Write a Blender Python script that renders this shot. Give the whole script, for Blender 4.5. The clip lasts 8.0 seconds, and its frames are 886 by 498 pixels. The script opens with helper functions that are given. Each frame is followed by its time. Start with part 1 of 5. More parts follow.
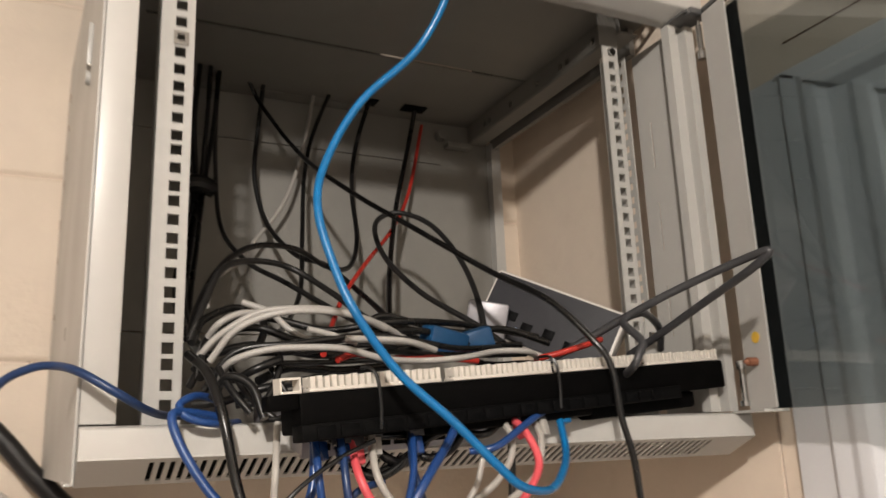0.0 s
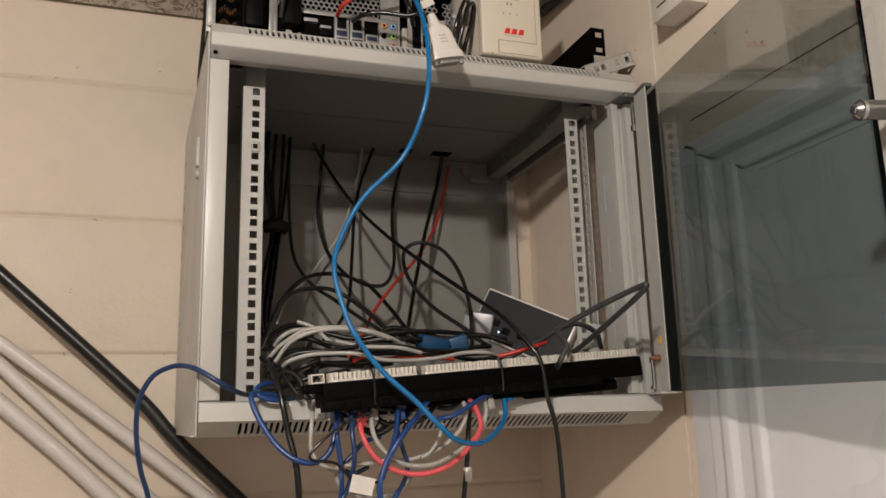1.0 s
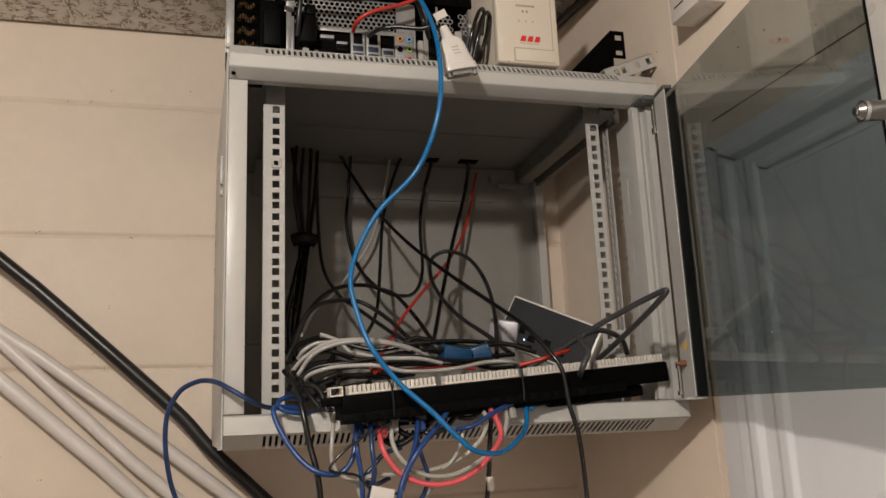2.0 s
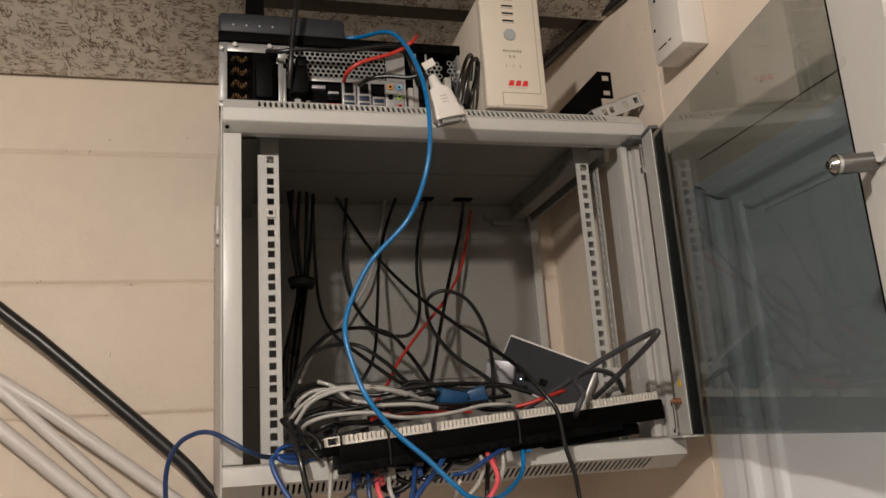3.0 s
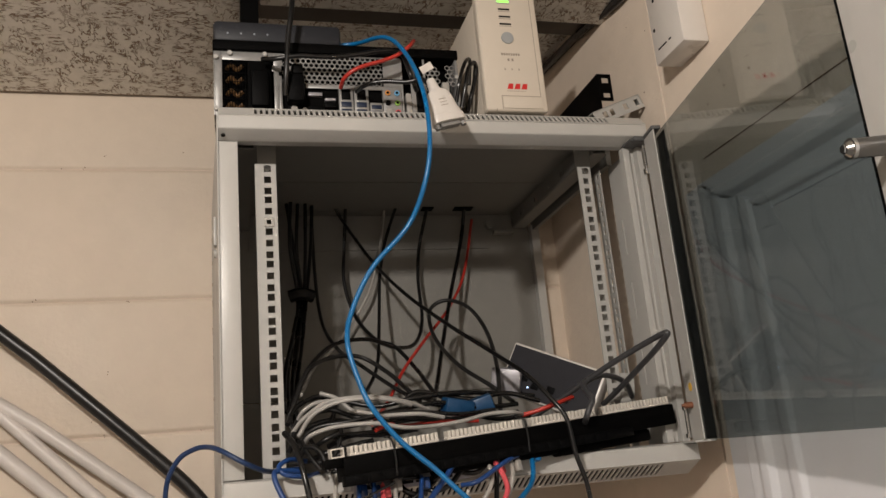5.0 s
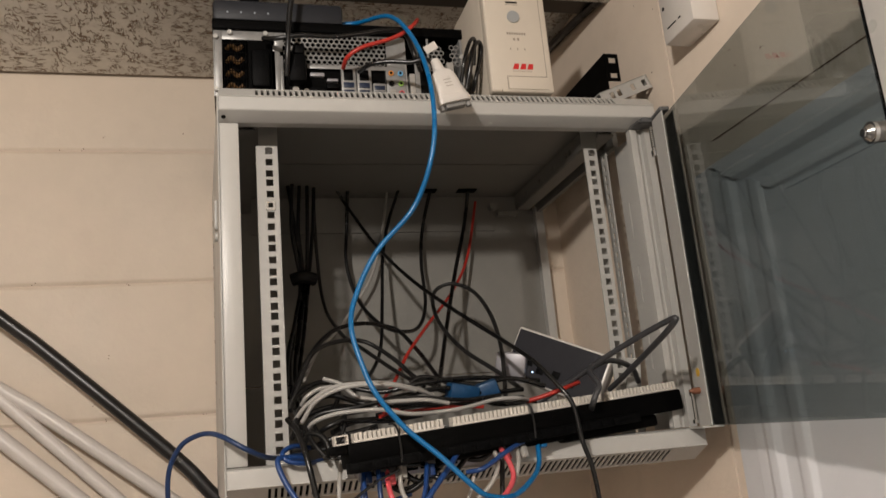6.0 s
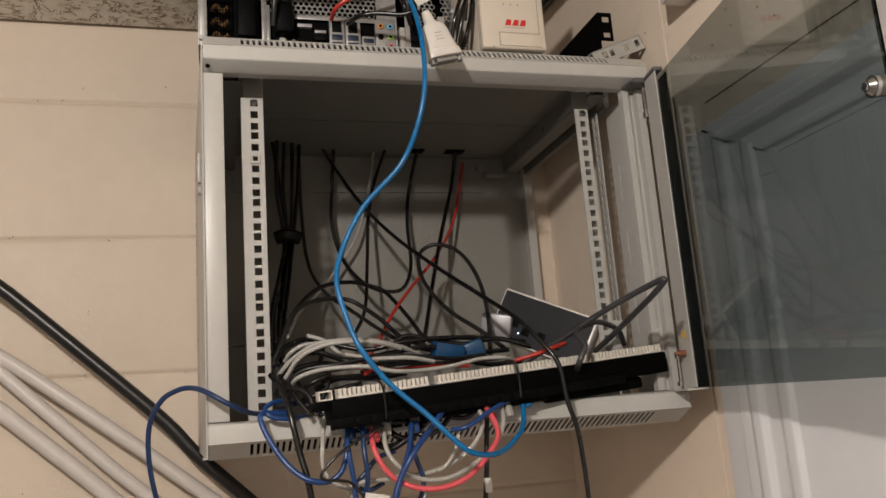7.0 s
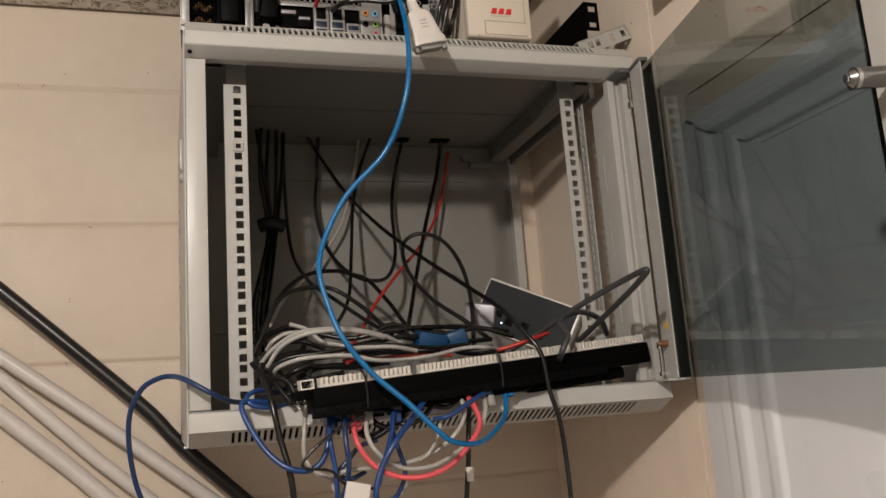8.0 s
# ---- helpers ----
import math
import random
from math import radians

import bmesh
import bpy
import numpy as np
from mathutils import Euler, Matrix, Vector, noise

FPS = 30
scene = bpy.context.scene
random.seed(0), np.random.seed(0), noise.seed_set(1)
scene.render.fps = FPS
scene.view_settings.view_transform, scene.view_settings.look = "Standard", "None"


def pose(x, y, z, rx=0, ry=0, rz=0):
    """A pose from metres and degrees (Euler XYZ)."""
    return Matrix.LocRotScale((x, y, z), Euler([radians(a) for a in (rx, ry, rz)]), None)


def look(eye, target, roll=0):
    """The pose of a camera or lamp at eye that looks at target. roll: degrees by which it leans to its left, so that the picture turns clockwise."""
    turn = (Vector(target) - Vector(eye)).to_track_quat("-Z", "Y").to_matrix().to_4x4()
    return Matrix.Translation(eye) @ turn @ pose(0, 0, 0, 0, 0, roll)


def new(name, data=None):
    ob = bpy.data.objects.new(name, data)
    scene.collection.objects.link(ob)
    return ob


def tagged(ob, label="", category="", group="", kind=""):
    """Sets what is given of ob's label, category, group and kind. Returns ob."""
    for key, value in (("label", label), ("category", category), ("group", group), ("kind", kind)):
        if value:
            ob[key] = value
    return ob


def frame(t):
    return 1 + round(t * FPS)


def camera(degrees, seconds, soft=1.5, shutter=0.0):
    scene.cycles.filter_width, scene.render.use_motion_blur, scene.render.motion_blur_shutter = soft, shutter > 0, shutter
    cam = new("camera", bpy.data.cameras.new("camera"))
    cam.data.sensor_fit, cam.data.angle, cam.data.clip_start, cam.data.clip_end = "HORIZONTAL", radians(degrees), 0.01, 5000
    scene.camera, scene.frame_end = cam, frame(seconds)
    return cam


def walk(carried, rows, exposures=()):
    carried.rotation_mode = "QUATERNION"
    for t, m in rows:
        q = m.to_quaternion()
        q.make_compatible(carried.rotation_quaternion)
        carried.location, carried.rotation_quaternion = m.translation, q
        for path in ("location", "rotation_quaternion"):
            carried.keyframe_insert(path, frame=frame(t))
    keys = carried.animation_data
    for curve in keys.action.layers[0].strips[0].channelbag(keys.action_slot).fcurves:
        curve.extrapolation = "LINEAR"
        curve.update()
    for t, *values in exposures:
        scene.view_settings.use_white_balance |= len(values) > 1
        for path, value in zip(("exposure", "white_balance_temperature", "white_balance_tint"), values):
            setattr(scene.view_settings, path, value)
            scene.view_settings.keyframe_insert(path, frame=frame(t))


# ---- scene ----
cam = camera(57.4, 8.0, shutter=0.5)
PATH = [
    (0, (-0.317, -0.608, 0.014), (0.545, 1.133, 0.489), -2.2),
    (0.5, (-0.312, -0.804, 0.012), (0.392, 1.011, 0.469), -1.6),
    (1, (-0.331, -0.971, 0.008), (0.306, 0.879, 0.423), -1.6),
    (2.3, (-0.283, -0.996, 0.023), (0.215, 0.892, 0.456), -2.6),
    (2.5, (-0.281, -1.003, 0.03), (0.224, 0.88, 0.476), -3.0),
    (3, (-0.284, -1.014, 0.04), (0.222, 0.861, 0.519), -3.8),
    (3.5, (-0.289, -1.0, 0.033), (0.221, 0.866, 0.541), -4.3),
    (4, (-0.281, -0.992, 0.029), (0.227, 0.869, 0.556), -4.5),
    (4.5, (-0.282, -0.99, 0.025), (0.228, 0.87, 0.554), -4.9),
    (6, (-0.284, -0.974, 0.038), (0.223, 0.901, 0.515), -5.1),
    (6.5, (-0.284, -0.959, 0.028), (0.238, 0.924, 0.456), -4.6),
    (7, (-0.286, -0.956, 0.027), (0.26, 0.926, 0.428), -4.3),
    (7.5, (-0.283, -0.958, 0.029), (0.28, 0.922, 0.413), -4.1),
    (8, (-0.281, -0.955, 0.027), (0.295, 0.924, 0.4), -4.1),
]
walk(cam, [(t, look(eye, target, roll)) for t, eye, target, roll in PATH],
     exposures=[(0.0, 0.55), (0.5, 0.31), (1.0, 0.07), (2.3, 0.0), (8.0, 0.0)])

# ---- light ----
W_EAST, W_NORTH, CEIL, FLOOR = 0.34, 0.45, 0.735, -1.57
world = bpy.data.worlds.new("world")
world.use_nodes = True
world.node_tree.nodes["Background"].inputs[0].default_value = (1.0, 0.95, 0.9, 1)
world.node_tree.nodes["Background"].inputs[1].default_value = 0.02
scene.world = world
LAMP = (-0.73, -1.345, 0.672)
bulb = bpy.data.lights.new("ceiling_bulb", "POINT")
bulb.energy, bulb.color, bulb.shadow_soft_size = 61.0, (1.0, 0.92, 0.845), 0.032
lamp_ob = new("ceiling_bulb_light", bulb)
lamp_ob.location = LAMP


# ---- materials ----
def mat(name, base, rough=0.5, metal=0.0, var=0.12, scale=40.0, bump=0.1, bscale=250.0, stain=0.0, stain_col=(0.2, 0.13, 0.08), rvar=0.12, dist=0.001, island=0.0, spec=0.5):
    m = bpy.data.materials.new(name)
    m.use_nodes = True
    nt = m.node_tree
    b = nt.nodes["Principled BSDF"]
    b.inputs["Metallic"].default_value = metal
    b.inputs["Specular IOR Level"].default_value = spec
    tc = nt.nodes.new("ShaderNodeTexCoord")
    n1 = nt.nodes.new("ShaderNodeTexNoise")
    n1.inputs["Scale"].default_value, n1.inputs["Detail"].default_value = scale, 5
    n2 = nt.nodes.new("ShaderNodeTexNoise")
    n2.inputs["Scale"].default_value, n2.inputs["Detail"].default_value = scale / 9, 4
    geo = nt.nodes.new("ShaderNodeNewGeometry")
    for n in (n1, n2):
        nt.links.new(geo.outputs["Position"], n.inputs["Vector"])
    mixn = nt.nodes.new("ShaderNodeMath")
    mixn.operation = "ADD"
    nt.links.new(n1.outputs["Fac"], mixn.inputs[0])
    nt.links.new(n2.outputs["Fac"], mixn.inputs[1])
    ramp = nt.nodes.new("ShaderNodeMapRange")
    ramp.inputs["From Min"].default_value, ramp.inputs["From Max"].default_value = 0.6, 1.4
    ramp.inputs["To Min"].default_value, ramp.inputs["To Max"].default_value = 1 - var, 1 + var
    nt.links.new(mixn.outputs[0], ramp.inputs["Value"])
    mul = nt.nodes.new("ShaderNodeMix")
    mul.data_type, mul.blend_type = "RGBA", "MULTIPLY"
    mul.inputs["Factor"].default_value = 1
    mul.inputs["A"].default_value = (*base, 1)
    nt.links.new(ramp.outputs["Result"], mul.inputs["B"])
    col = mul.outputs["Result"]
    if stain:
        n3 = nt.nodes.new("ShaderNodeTexNoise")
        n3.inputs["Scale"].default_value, n3.inputs["Detail"].default_value, n3.inputs["Roughness"].default_value = 9, 8, 0.7
        nt.links.new(geo.outputs["Position"], n3.inputs["Vector"])
        r3 = nt.nodes.new("ShaderNodeMapRange")
        r3.inputs["From Min"].default_value, r3.inputs["From Max"].default_value = 0.56, 0.8
        r3.inputs["To Max"].default_value = stain
        nt.links.new(n3.outputs["Fac"], r3.inputs["Value"])
        ms = nt.nodes.new("ShaderNodeMix")
        ms.data_type = "RGBA"
        ms.inputs["B"].default_value = (*stain_col, 1)
        nt.links.new(r3.outputs["Result"], ms.inputs["Factor"])
        nt.links.new(col, ms.inputs["A"])
        col = ms.outputs["Result"]
    if island:
        oi = nt.nodes.new("ShaderNodeObjectInfo")
        ri = nt.nodes.new("ShaderNodeMapRange")
        ri.inputs["To Min"].default_value, ri.inputs["To Max"].default_value = 1 - island, 1 + island
        nt.links.new(oi.outputs["Random"], ri.inputs["Value"])
        mi = nt.nodes.new("ShaderNodeMix")
        mi.data_type, mi.blend_type = "RGBA", "MULTIPLY"
        mi.inputs["Factor"].default_value = 1
        nt.links.new(col, mi.inputs["A"])
        nt.links.new(ri.outputs["Result"], mi.inputs["B"])
        col = mi.outputs["Result"]
    nt.links.new(col, b.inputs["Base Color"])
    rr = nt.nodes.new("ShaderNodeMapRange")
    rr.inputs["From Min"].default_value, rr.inputs["From Max"].default_value = 0.3, 0.7
    rr.inputs["To Min"].default_value, rr.inputs["To Max"].default_value = max(0.03, rough - rvar), min(1, rough + rvar)
    nt.links.new(n2.outputs["Fac"], rr.inputs["Value"])
    nt.links.new(rr.outputs["Result"], b.inputs["Roughness"])
    if bump:
        n4 = nt.nodes.new("ShaderNodeTexNoise")
        n4.inputs["Scale"].default_value, n4.inputs["Detail"].default_value = bscale, 6
        nt.links.new(geo.outputs["Position"], n4.inputs["Vector"])
        bp = nt.nodes.new("ShaderNodeBump")
        bp.inputs["Strength"].default_value, bp.inputs["Distance"].default_value = bump, dist
        nt.links.new(n4.outputs["Fac"], bp.inputs["Height"])
        nt.links.new(bp.outputs["Normal"], b.inputs["Normal"])
    return m


M_BLOCK = mat("painted_block", (0.66, 0.56, 0.455), 0.62, var=0.04, scale=30, bump=0.35, bscale=120, stain=0.12, stain_col=(0.45, 0.33, 0.23), dist=0.002, island=0.006)
M_MORTAR = mat("painted_mortar", (0.66, 0.54, 0.45), 0.7, var=0.06, bump=0.5, bscale=180, stain=0.25, stain_col=(0.33, 0.22, 0.14), dist=0.002)
M_PLASTER = mat("painted_plaster", (0.78, 0.665, 0.55), 0.6, var=0.04, scale=30, bump=0.35, bscale=90, stain=0.25, stain_col=(0.45, 0.32, 0.21), dist=0.002)
M_ROOM = mat("room_plaster", (0.74, 0.71, 0.67), 0.7, var=0.05, bump=0.2)
M_FLOOR = mat("floor_concrete", (0.24, 0.235, 0.23), 0.7, var=0.15, scale=12, bump=0.3)
M_GLOSSWHITE = mat("gloss_white_wood", (0.76, 0.77, 0.80), 0.3, var=0.03, scale=20, bump=0.12, bscale=60, stain=0.05)
M_CRACK = mat("crack_brown", (0.2, 0.11, 0.06), 0.8, var=0.3, bump=0.3)
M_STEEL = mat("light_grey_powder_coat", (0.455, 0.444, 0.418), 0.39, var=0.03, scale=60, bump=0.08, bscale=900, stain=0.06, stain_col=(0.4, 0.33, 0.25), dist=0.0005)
# The cabinet's own paint, darkened for the shade inside it.
M_STEELIN = mat("shaded_powder_coat", (0.225, 0.217, 0.198), 0.5, var=0.05, scale=30, bump=0.08, bscale=900, stain=0.1, stain_col=(0.35, 0.3, 0.25), dist=0.0005)
M_RAIL = mat("rail_zinc", (0.42, 0.41, 0.385), 0.4, var=0.05, scale=80, bump=0.05, bscale=700)
M_ZINC = mat("zinc_steel", (0.29, 0.285, 0.275), 0.4, 0.35, var=0.22, scale=90, bump=0.05, bscale=600)
M_CHROME = mat("chrome", (0.5, 0.5, 0.49), 0.15, 1.0, var=0.04, bump=0.0, rvar=0.05)
M_DARKCHROME = mat("dark_chrome", (0.2, 0.195, 0.19), 0.2, 1.0, var=0.1, bump=0.0, rvar=0.06)
M_COPPER = mat("rusty_copper_screw", (0.22, 0.09, 0.05), 0.45, 0.4, var=0.25, scale=300, bump=0.2)
M_YELLOW = mat("yellow_sticker", (0.75, 0.45, 0.05), 0.5, var=0.2, scale=300, bump=0.05)
M_BLACK = mat("black_pvc", (0.005, 0.0048, 0.0048), 0.30, spec=0.5, var=0.2, scale=120, bump=0.05)
M_BLACKPL = mat("black_plastic", (0.0018, 0.0018, 0.002), 0.6, spec=0.07, var=0.2, scale=90, bump=0.15, bscale=700)
M_BLACKMET = mat("black_painted_steel", (0.0014, 0.0013, 0.0013), 0.65, spec=0.05, var=0.2, scale=60, bump=0.1, bscale=600)
M_DARKGREY = mat("dark_grey_pvc", (0.014, 0.0135, 0.013), 0.4, spec=0.4, var=0.15, scale=100, bump=0.05)
M_GREY = mat("mid_grey_pvc", (0.045, 0.045, 0.048), 0.42, var=0.12, scale=100, bump=0.05)
M_GREYCABLE = mat("pale_grey_pvc", (0.36, 0.34, 0.31), 0.42, var=0.1, scale=90, bump=0.05)
M_WHITECABLE = mat("off_white_pvc", (0.36, 0.345, 0.325), 0.4, var=0.08, scale=90, bump=0.05)
M_BLUE = mat("bright_blue_pvc", (0.0015, 0.125, 0.325), 0.33, var=0.08, scale=90, bump=0.04)
M_ROYAL = mat("royal_blue_pvc", (0.010, 0.044, 0.165), 0.34, var=0.12, scale=90, bump=0.04)
M_NAVY = mat("navy_blue_pvc", (0.010, 0.030, 0.095), 0.36, var=0.12, scale=90, bump=0.04)
M_RED = mat("red_pvc", (0.42, 0.028, 0.018), 0.36, var=0.1, scale=90, bump=0.04)
M_PINK = mat("pink_pvc", (0.62, 0.085, 0.10), 0.38, var=0.08, scale=90, bump=0.04)
M_IVORY = mat("ivory_plastic", (0.62, 0.55, 0.46), 0.42, var=0.03, scale=50, bump=0.06, bscale=900, stain=0.06, stain_col=(0.5, 0.36, 0.22))
M_WHITEPL = mat("white_plastic", (0.66, 0.62, 0.575), 0.36, var=0.03, scale=50, bump=0.05, bscale=800)
M_IDC = mat("white_terminal_plastic", (0.64, 0.595, 0.53), 0.45, var=0.08, scale=150, bump=0.1)
M_SLATE = mat("slate_plastic", (0.017, 0.018, 0.022), 0.5, spec=0.3, var=0.12, scale=60, bump=0.1, bscale=900)
M_DARKFACE = mat("dark_grey_gloss", (0.022, 0.022, 0.027), 0.5, spec=0.2, var=0.1, scale=60, bump=0.02)
M_SILVERPL = mat("grey_silver_paint", (0.33, 0.32, 0.34), 0.42, 0.3, var=0.08, scale=60, bump=0.05)
M_LOGO = mat("red_print", (0.6, 0.02, 0.02), 0.5, var=0.08, bump=0)
M_PRINT = mat("grey_print", (0.3, 0.25, 0.2), 0.6, var=0.2, scale=400, bump=0)
M_BUTTON = mat("grey_button", (0.33, 0.34, 0.34), 0.4, var=0.05, bump=0.05)
M_USB = mat("usb_blue", (0.005, 0.014, 0.04), 0.4, bump=0)
M_ORANGE = mat("jack_orange", (0.65, 0.25, 0.05), 0.4, bump=0)
M_SKY = mat("jack_blue", (0.15, 0.4, 0.65), 0.4, bump=0)
M_LIME = mat("jack_green", (0.3, 0.55, 0.1), 0.4, bump=0)
M_GOLD = mat("copper_coil", (0.13, 0.065, 0.02), 0.5, 0.3, var=0.3, scale=200, bump=0.1)
M_CYAN = mat("coupler_blue", (0.006, 0.05, 0.13), 0.4, bump=0.03)
M_PIPEW = mat("painted_pipe", (0.60, 0.555, 0.52), 0.35, var=0.04, scale=40, bump=0.15, bscale=60, stain=0.06)
M_PIPEB = mat("black_hose", (0.012, 0.011, 0.011), 0.36, var=0.2, scale=40, bump=0.05)
M_HINGE = mat("dark_grey_bracket", (0.09, 0.09, 0.09), 0.45, var=0.1, bump=0.05)
M_TAPEDARK = mat("black_glass_edge", (0.045, 0.047, 0.048), 0.3, var=0.1, bump=0)
M_TAPE = mat("black_glass_border", (0.03, 0.04, 0.05), 0.25, var=0.1, bump=0)
# Near-black for the sheet that stands in for shade behind the slots.
M_SLOTSHADE = mat("slot_shade_black", (0.006, 0.006, 0.006), 0.9, spec=0.05, var=0.2, scale=300, bump=0.4)
M_WOODDARK = mat("grey_board", (0.10, 0.085, 0.072), 0.75, var=0.2, scale=30, bump=0.3, bscale=120)


def ceiling_material():
    """Fissured tile: worm-like grooves that run along or across in patches, cut into a pale grey-brown board."""
    m = mat("fissured_ceiling_tile", (0.88, 0.855, 0.80), 0.85, var=0.10, scale=45, bump=0)
    nt = m.node_tree
    b = nt.nodes["Principled BSDF"]

    def node(kind, **values):
        n = nt.nodes.new(kind)
        for key, value in values.items():
            n.inputs[key].default_value = value
        return n

    def math_node(op, a, b):
        n = nt.nodes.new("ShaderNodeMath")
        n.operation = op
        for i, v in enumerate((a, b)):
            if isinstance(v, (int, float)):
                n.inputs[i].default_value = v
            else:
                nt.links.new(v, n.inputs[i])
        return n.outputs[0]

    geo = node("ShaderNodeNewGeometry")

    def field(stretch, scale, detail):
        mp = nt.nodes.new("ShaderNodeMapping")
        mp.inputs["Scale"].default_value = stretch
        nt.links.new(geo.outputs["Position"], mp.inputs["Vector"])
        n = node("ShaderNodeTexNoise", Scale=scale, Detail=detail, Roughness=0.55, Distortion=0.35)
        nt.links.new(mp.outputs["Vector"], n.inputs["Vector"])
        return n.outputs["Fac"]

    def groove(stretch, width):
        off = math_node("ABSOLUTE", math_node("SUBTRACT", field(stretch, 74, 2.0), 0.5), 0)
        r = node("ShaderNodeMapRange", **{"From Min": width * 0.35, "From Max": width, "To Min": 1.0, "To Max": 0.0})
        nt.links.new(off, r.inputs["Value"])
        return r.outputs["Result"]

    def gate(lo, hi, stretch, scale):
        r = node("ShaderNodeMapRange", **{"From Min": lo, "From Max": hi})
        nt.links.new(field(stretch, scale, 1.0), r.inputs["Value"])
        return r.outputs["Result"]

    side = gate(0.47, 0.53, (1, 1, 1), 14)
    along = math_node("MULTIPLY", groove((0.62, 1.45, 1), 0.046), side)
    across = math_node("MULTIPLY", groove((1.45, 0.62, 1), 0.046), math_node("SUBTRACT", 1.0, side))
    worms = math_node("MULTIPLY", math_node("MAXIMUM", along, across), gate(0.40, 0.50, (1.3, 0.9, 1), 34))
    old = b.inputs["Base Color"].links[0].from_socket
    mixc = nt.nodes.new("ShaderNodeMix")
    mixc.data_type = "RGBA"
    mixc.inputs["B"].default_value = (0.34, 0.25, 0.18, 1)
    nt.links.new(worms, mixc.inputs["Factor"])
    nt.links.new(old, mixc.inputs["A"])
    nt.links.new(mixc.outputs["Result"], b.inputs["Base Color"])
    height = math_node("SUBTRACT", math_node("MULTIPLY", field((1, 1, 1), 110, 6.0), 0.35), worms)
    bp = node("ShaderNodeBump", Strength=0.9, Distance=0.004)
    nt.links.new(height, bp.inputs["Height"])
    nt.links.new(bp.outputs["Normal"], b.inputs["Normal"])
    return m


M_CEIL = ceiling_material()


def glass_material():
    """Thin smoked glass: tinted see-through with a clear reflection at its surface."""
    m = bpy.data.materials.new("smoked_glass")
    m.use_nodes = True
    nt = m.node_tree
    nt.nodes.remove(nt.nodes["Principled BSDF"])
    clear = nt.nodes.new("ShaderNodeBsdfTransparent")
    clear.inputs["Color"].default_value = (0.635, 0.665, 0.67, 1)
    gloss = nt.nodes.new("ShaderNodeBsdfGlossy")
    gloss.inputs["Roughness"].default_value = 0.015
    face = nt.nodes.new("ShaderNodeLayerWeight")
    face.inputs["Blend"].default_value = 0.5
    power = nt.nodes.new("ShaderNodeMath")
    power.operation, power.inputs[1].default_value = "POWER", 5
    nt.links.new(face.outputs["Facing"], power.inputs[0])
    fres = nt.nodes.new("ShaderNodeMath")
    fres.operation = "MULTIPLY_ADD"
    fres.inputs[1].default_value, fres.inputs[2].default_value = 0.93, 0.072
    nt.links.new(power.outputs[0], fres.inputs[0])
    mix = nt.nodes.new("ShaderNodeMixShader")
    nt.links.new(fres.outputs[0], mix.inputs["Fac"])
    nt.links.new(clear.outputs["BSDF"], mix.inputs[1])
    nt.links.new(gloss.outputs["BSDF"], mix.inputs[2])
    nt.links.new(mix.outputs["Shader"], nt.nodes["Material Output"].inputs["Surface"])
    return m


M_GLASS = glass_material()


def glow(name, colour, strength):
    m = bpy.data.materials.new(name)
    m.use_nodes = True
    b = m.node_tree.nodes["Principled BSDF"]
    b.inputs["Base Color"].default_value = (*colour, 1)
    b.inputs["Emission Color"].default_value = (*colour, 1)
    b.inputs["Emission Strength"].default_value = strength
    return m


M_LED = glow("green_led", (0.25, 1.0, 0.1), 1.6)
M_LEDW = glow("white_led", (0.25, 0.27, 0.3), 0.05)
M_LEDB = glow("blue_led", (0.5, 0.7, 1.0), 4)

# ---- building helpers ----
WORLD = {}


def thing(name, label, category, at=(0, 0, 0), m=None, group="", kind=""):
    ob = new(name)
    WORLD[ob] = m if m is not None else Matrix.Translation(at)
    ob.matrix_world = WORLD[ob]
    return tagged(ob, label, category, group, kind)


def to_mesh(name, bm, material, smooth=True, angle=28.0):
    me = bpy.data.meshes.new(name)
    bmesh.ops.recalc_face_normals(bm, faces=bm.faces)
    bm.to_mesh(me)
    bm.free()
    me.materials.append(material)
    if smooth:
        me.polygons.foreach_set("use_smooth", [True] * len(me.polygons))
        me.set_sharp_from_angle(angle=radians(angle))
    return me


def part(name, bm, material, parent, label="", local=False, smooth=True):
    """One mesh under a thing or a part; the bmesh is in world places unless local."""
    if not local:
        bm.transform(WORLD[parent].inverted())
    ob = new(name, to_mesh(name, bm, material, smooth))
    ob.parent = parent
    WORLD[ob] = WORLD[parent]
    return tagged(ob, label)


def single(name, bm, material, label, category, at=(0, 0, 0), kind="", group="", angle=28.0):
    """A thing of one mesh."""
    bm.transform(Matrix.Translation(at).inverted())
    ob = new(name, to_mesh(name, bm, material, angle=angle))
    ob.location = at
    WORLD[ob] = Matrix.Translation(at)
    return tagged(ob, label, category, group, kind)


def box(bm, x0, x1, y0, y1, z0, z1, bevel=0.0, m=None, seg=2):
    vs = [bm.verts.new((x, y, z)) for x in (x0, x1) for y in (y0, y1) for z in (z0, z1)]
    fs = [bm.faces.new([vs[i] for i in f]) for f in ((0, 1, 3, 2), (4, 6, 7, 5), (0, 4, 5, 1), (2, 3, 7, 6), (0, 2, 6, 4), (1, 5, 7, 3))]
    if bevel:
        es = list({e for f in fs for e in f.edges})
        got = bmesh.ops.bevel(bm, geom=es, offset=bevel, segments=seg, affect="EDGES", profile=0.5)
        vs = list({v for f in got["faces"] for v in f.verts} | {v for v in vs if v.is_valid})
    if m is not None:
        bmesh.ops.transform(bm, matrix=m, verts=[v for v in vs if v.is_valid])
    return bm


def new_box(*a, **k):
    return box(bmesh.new(), *a, **k)


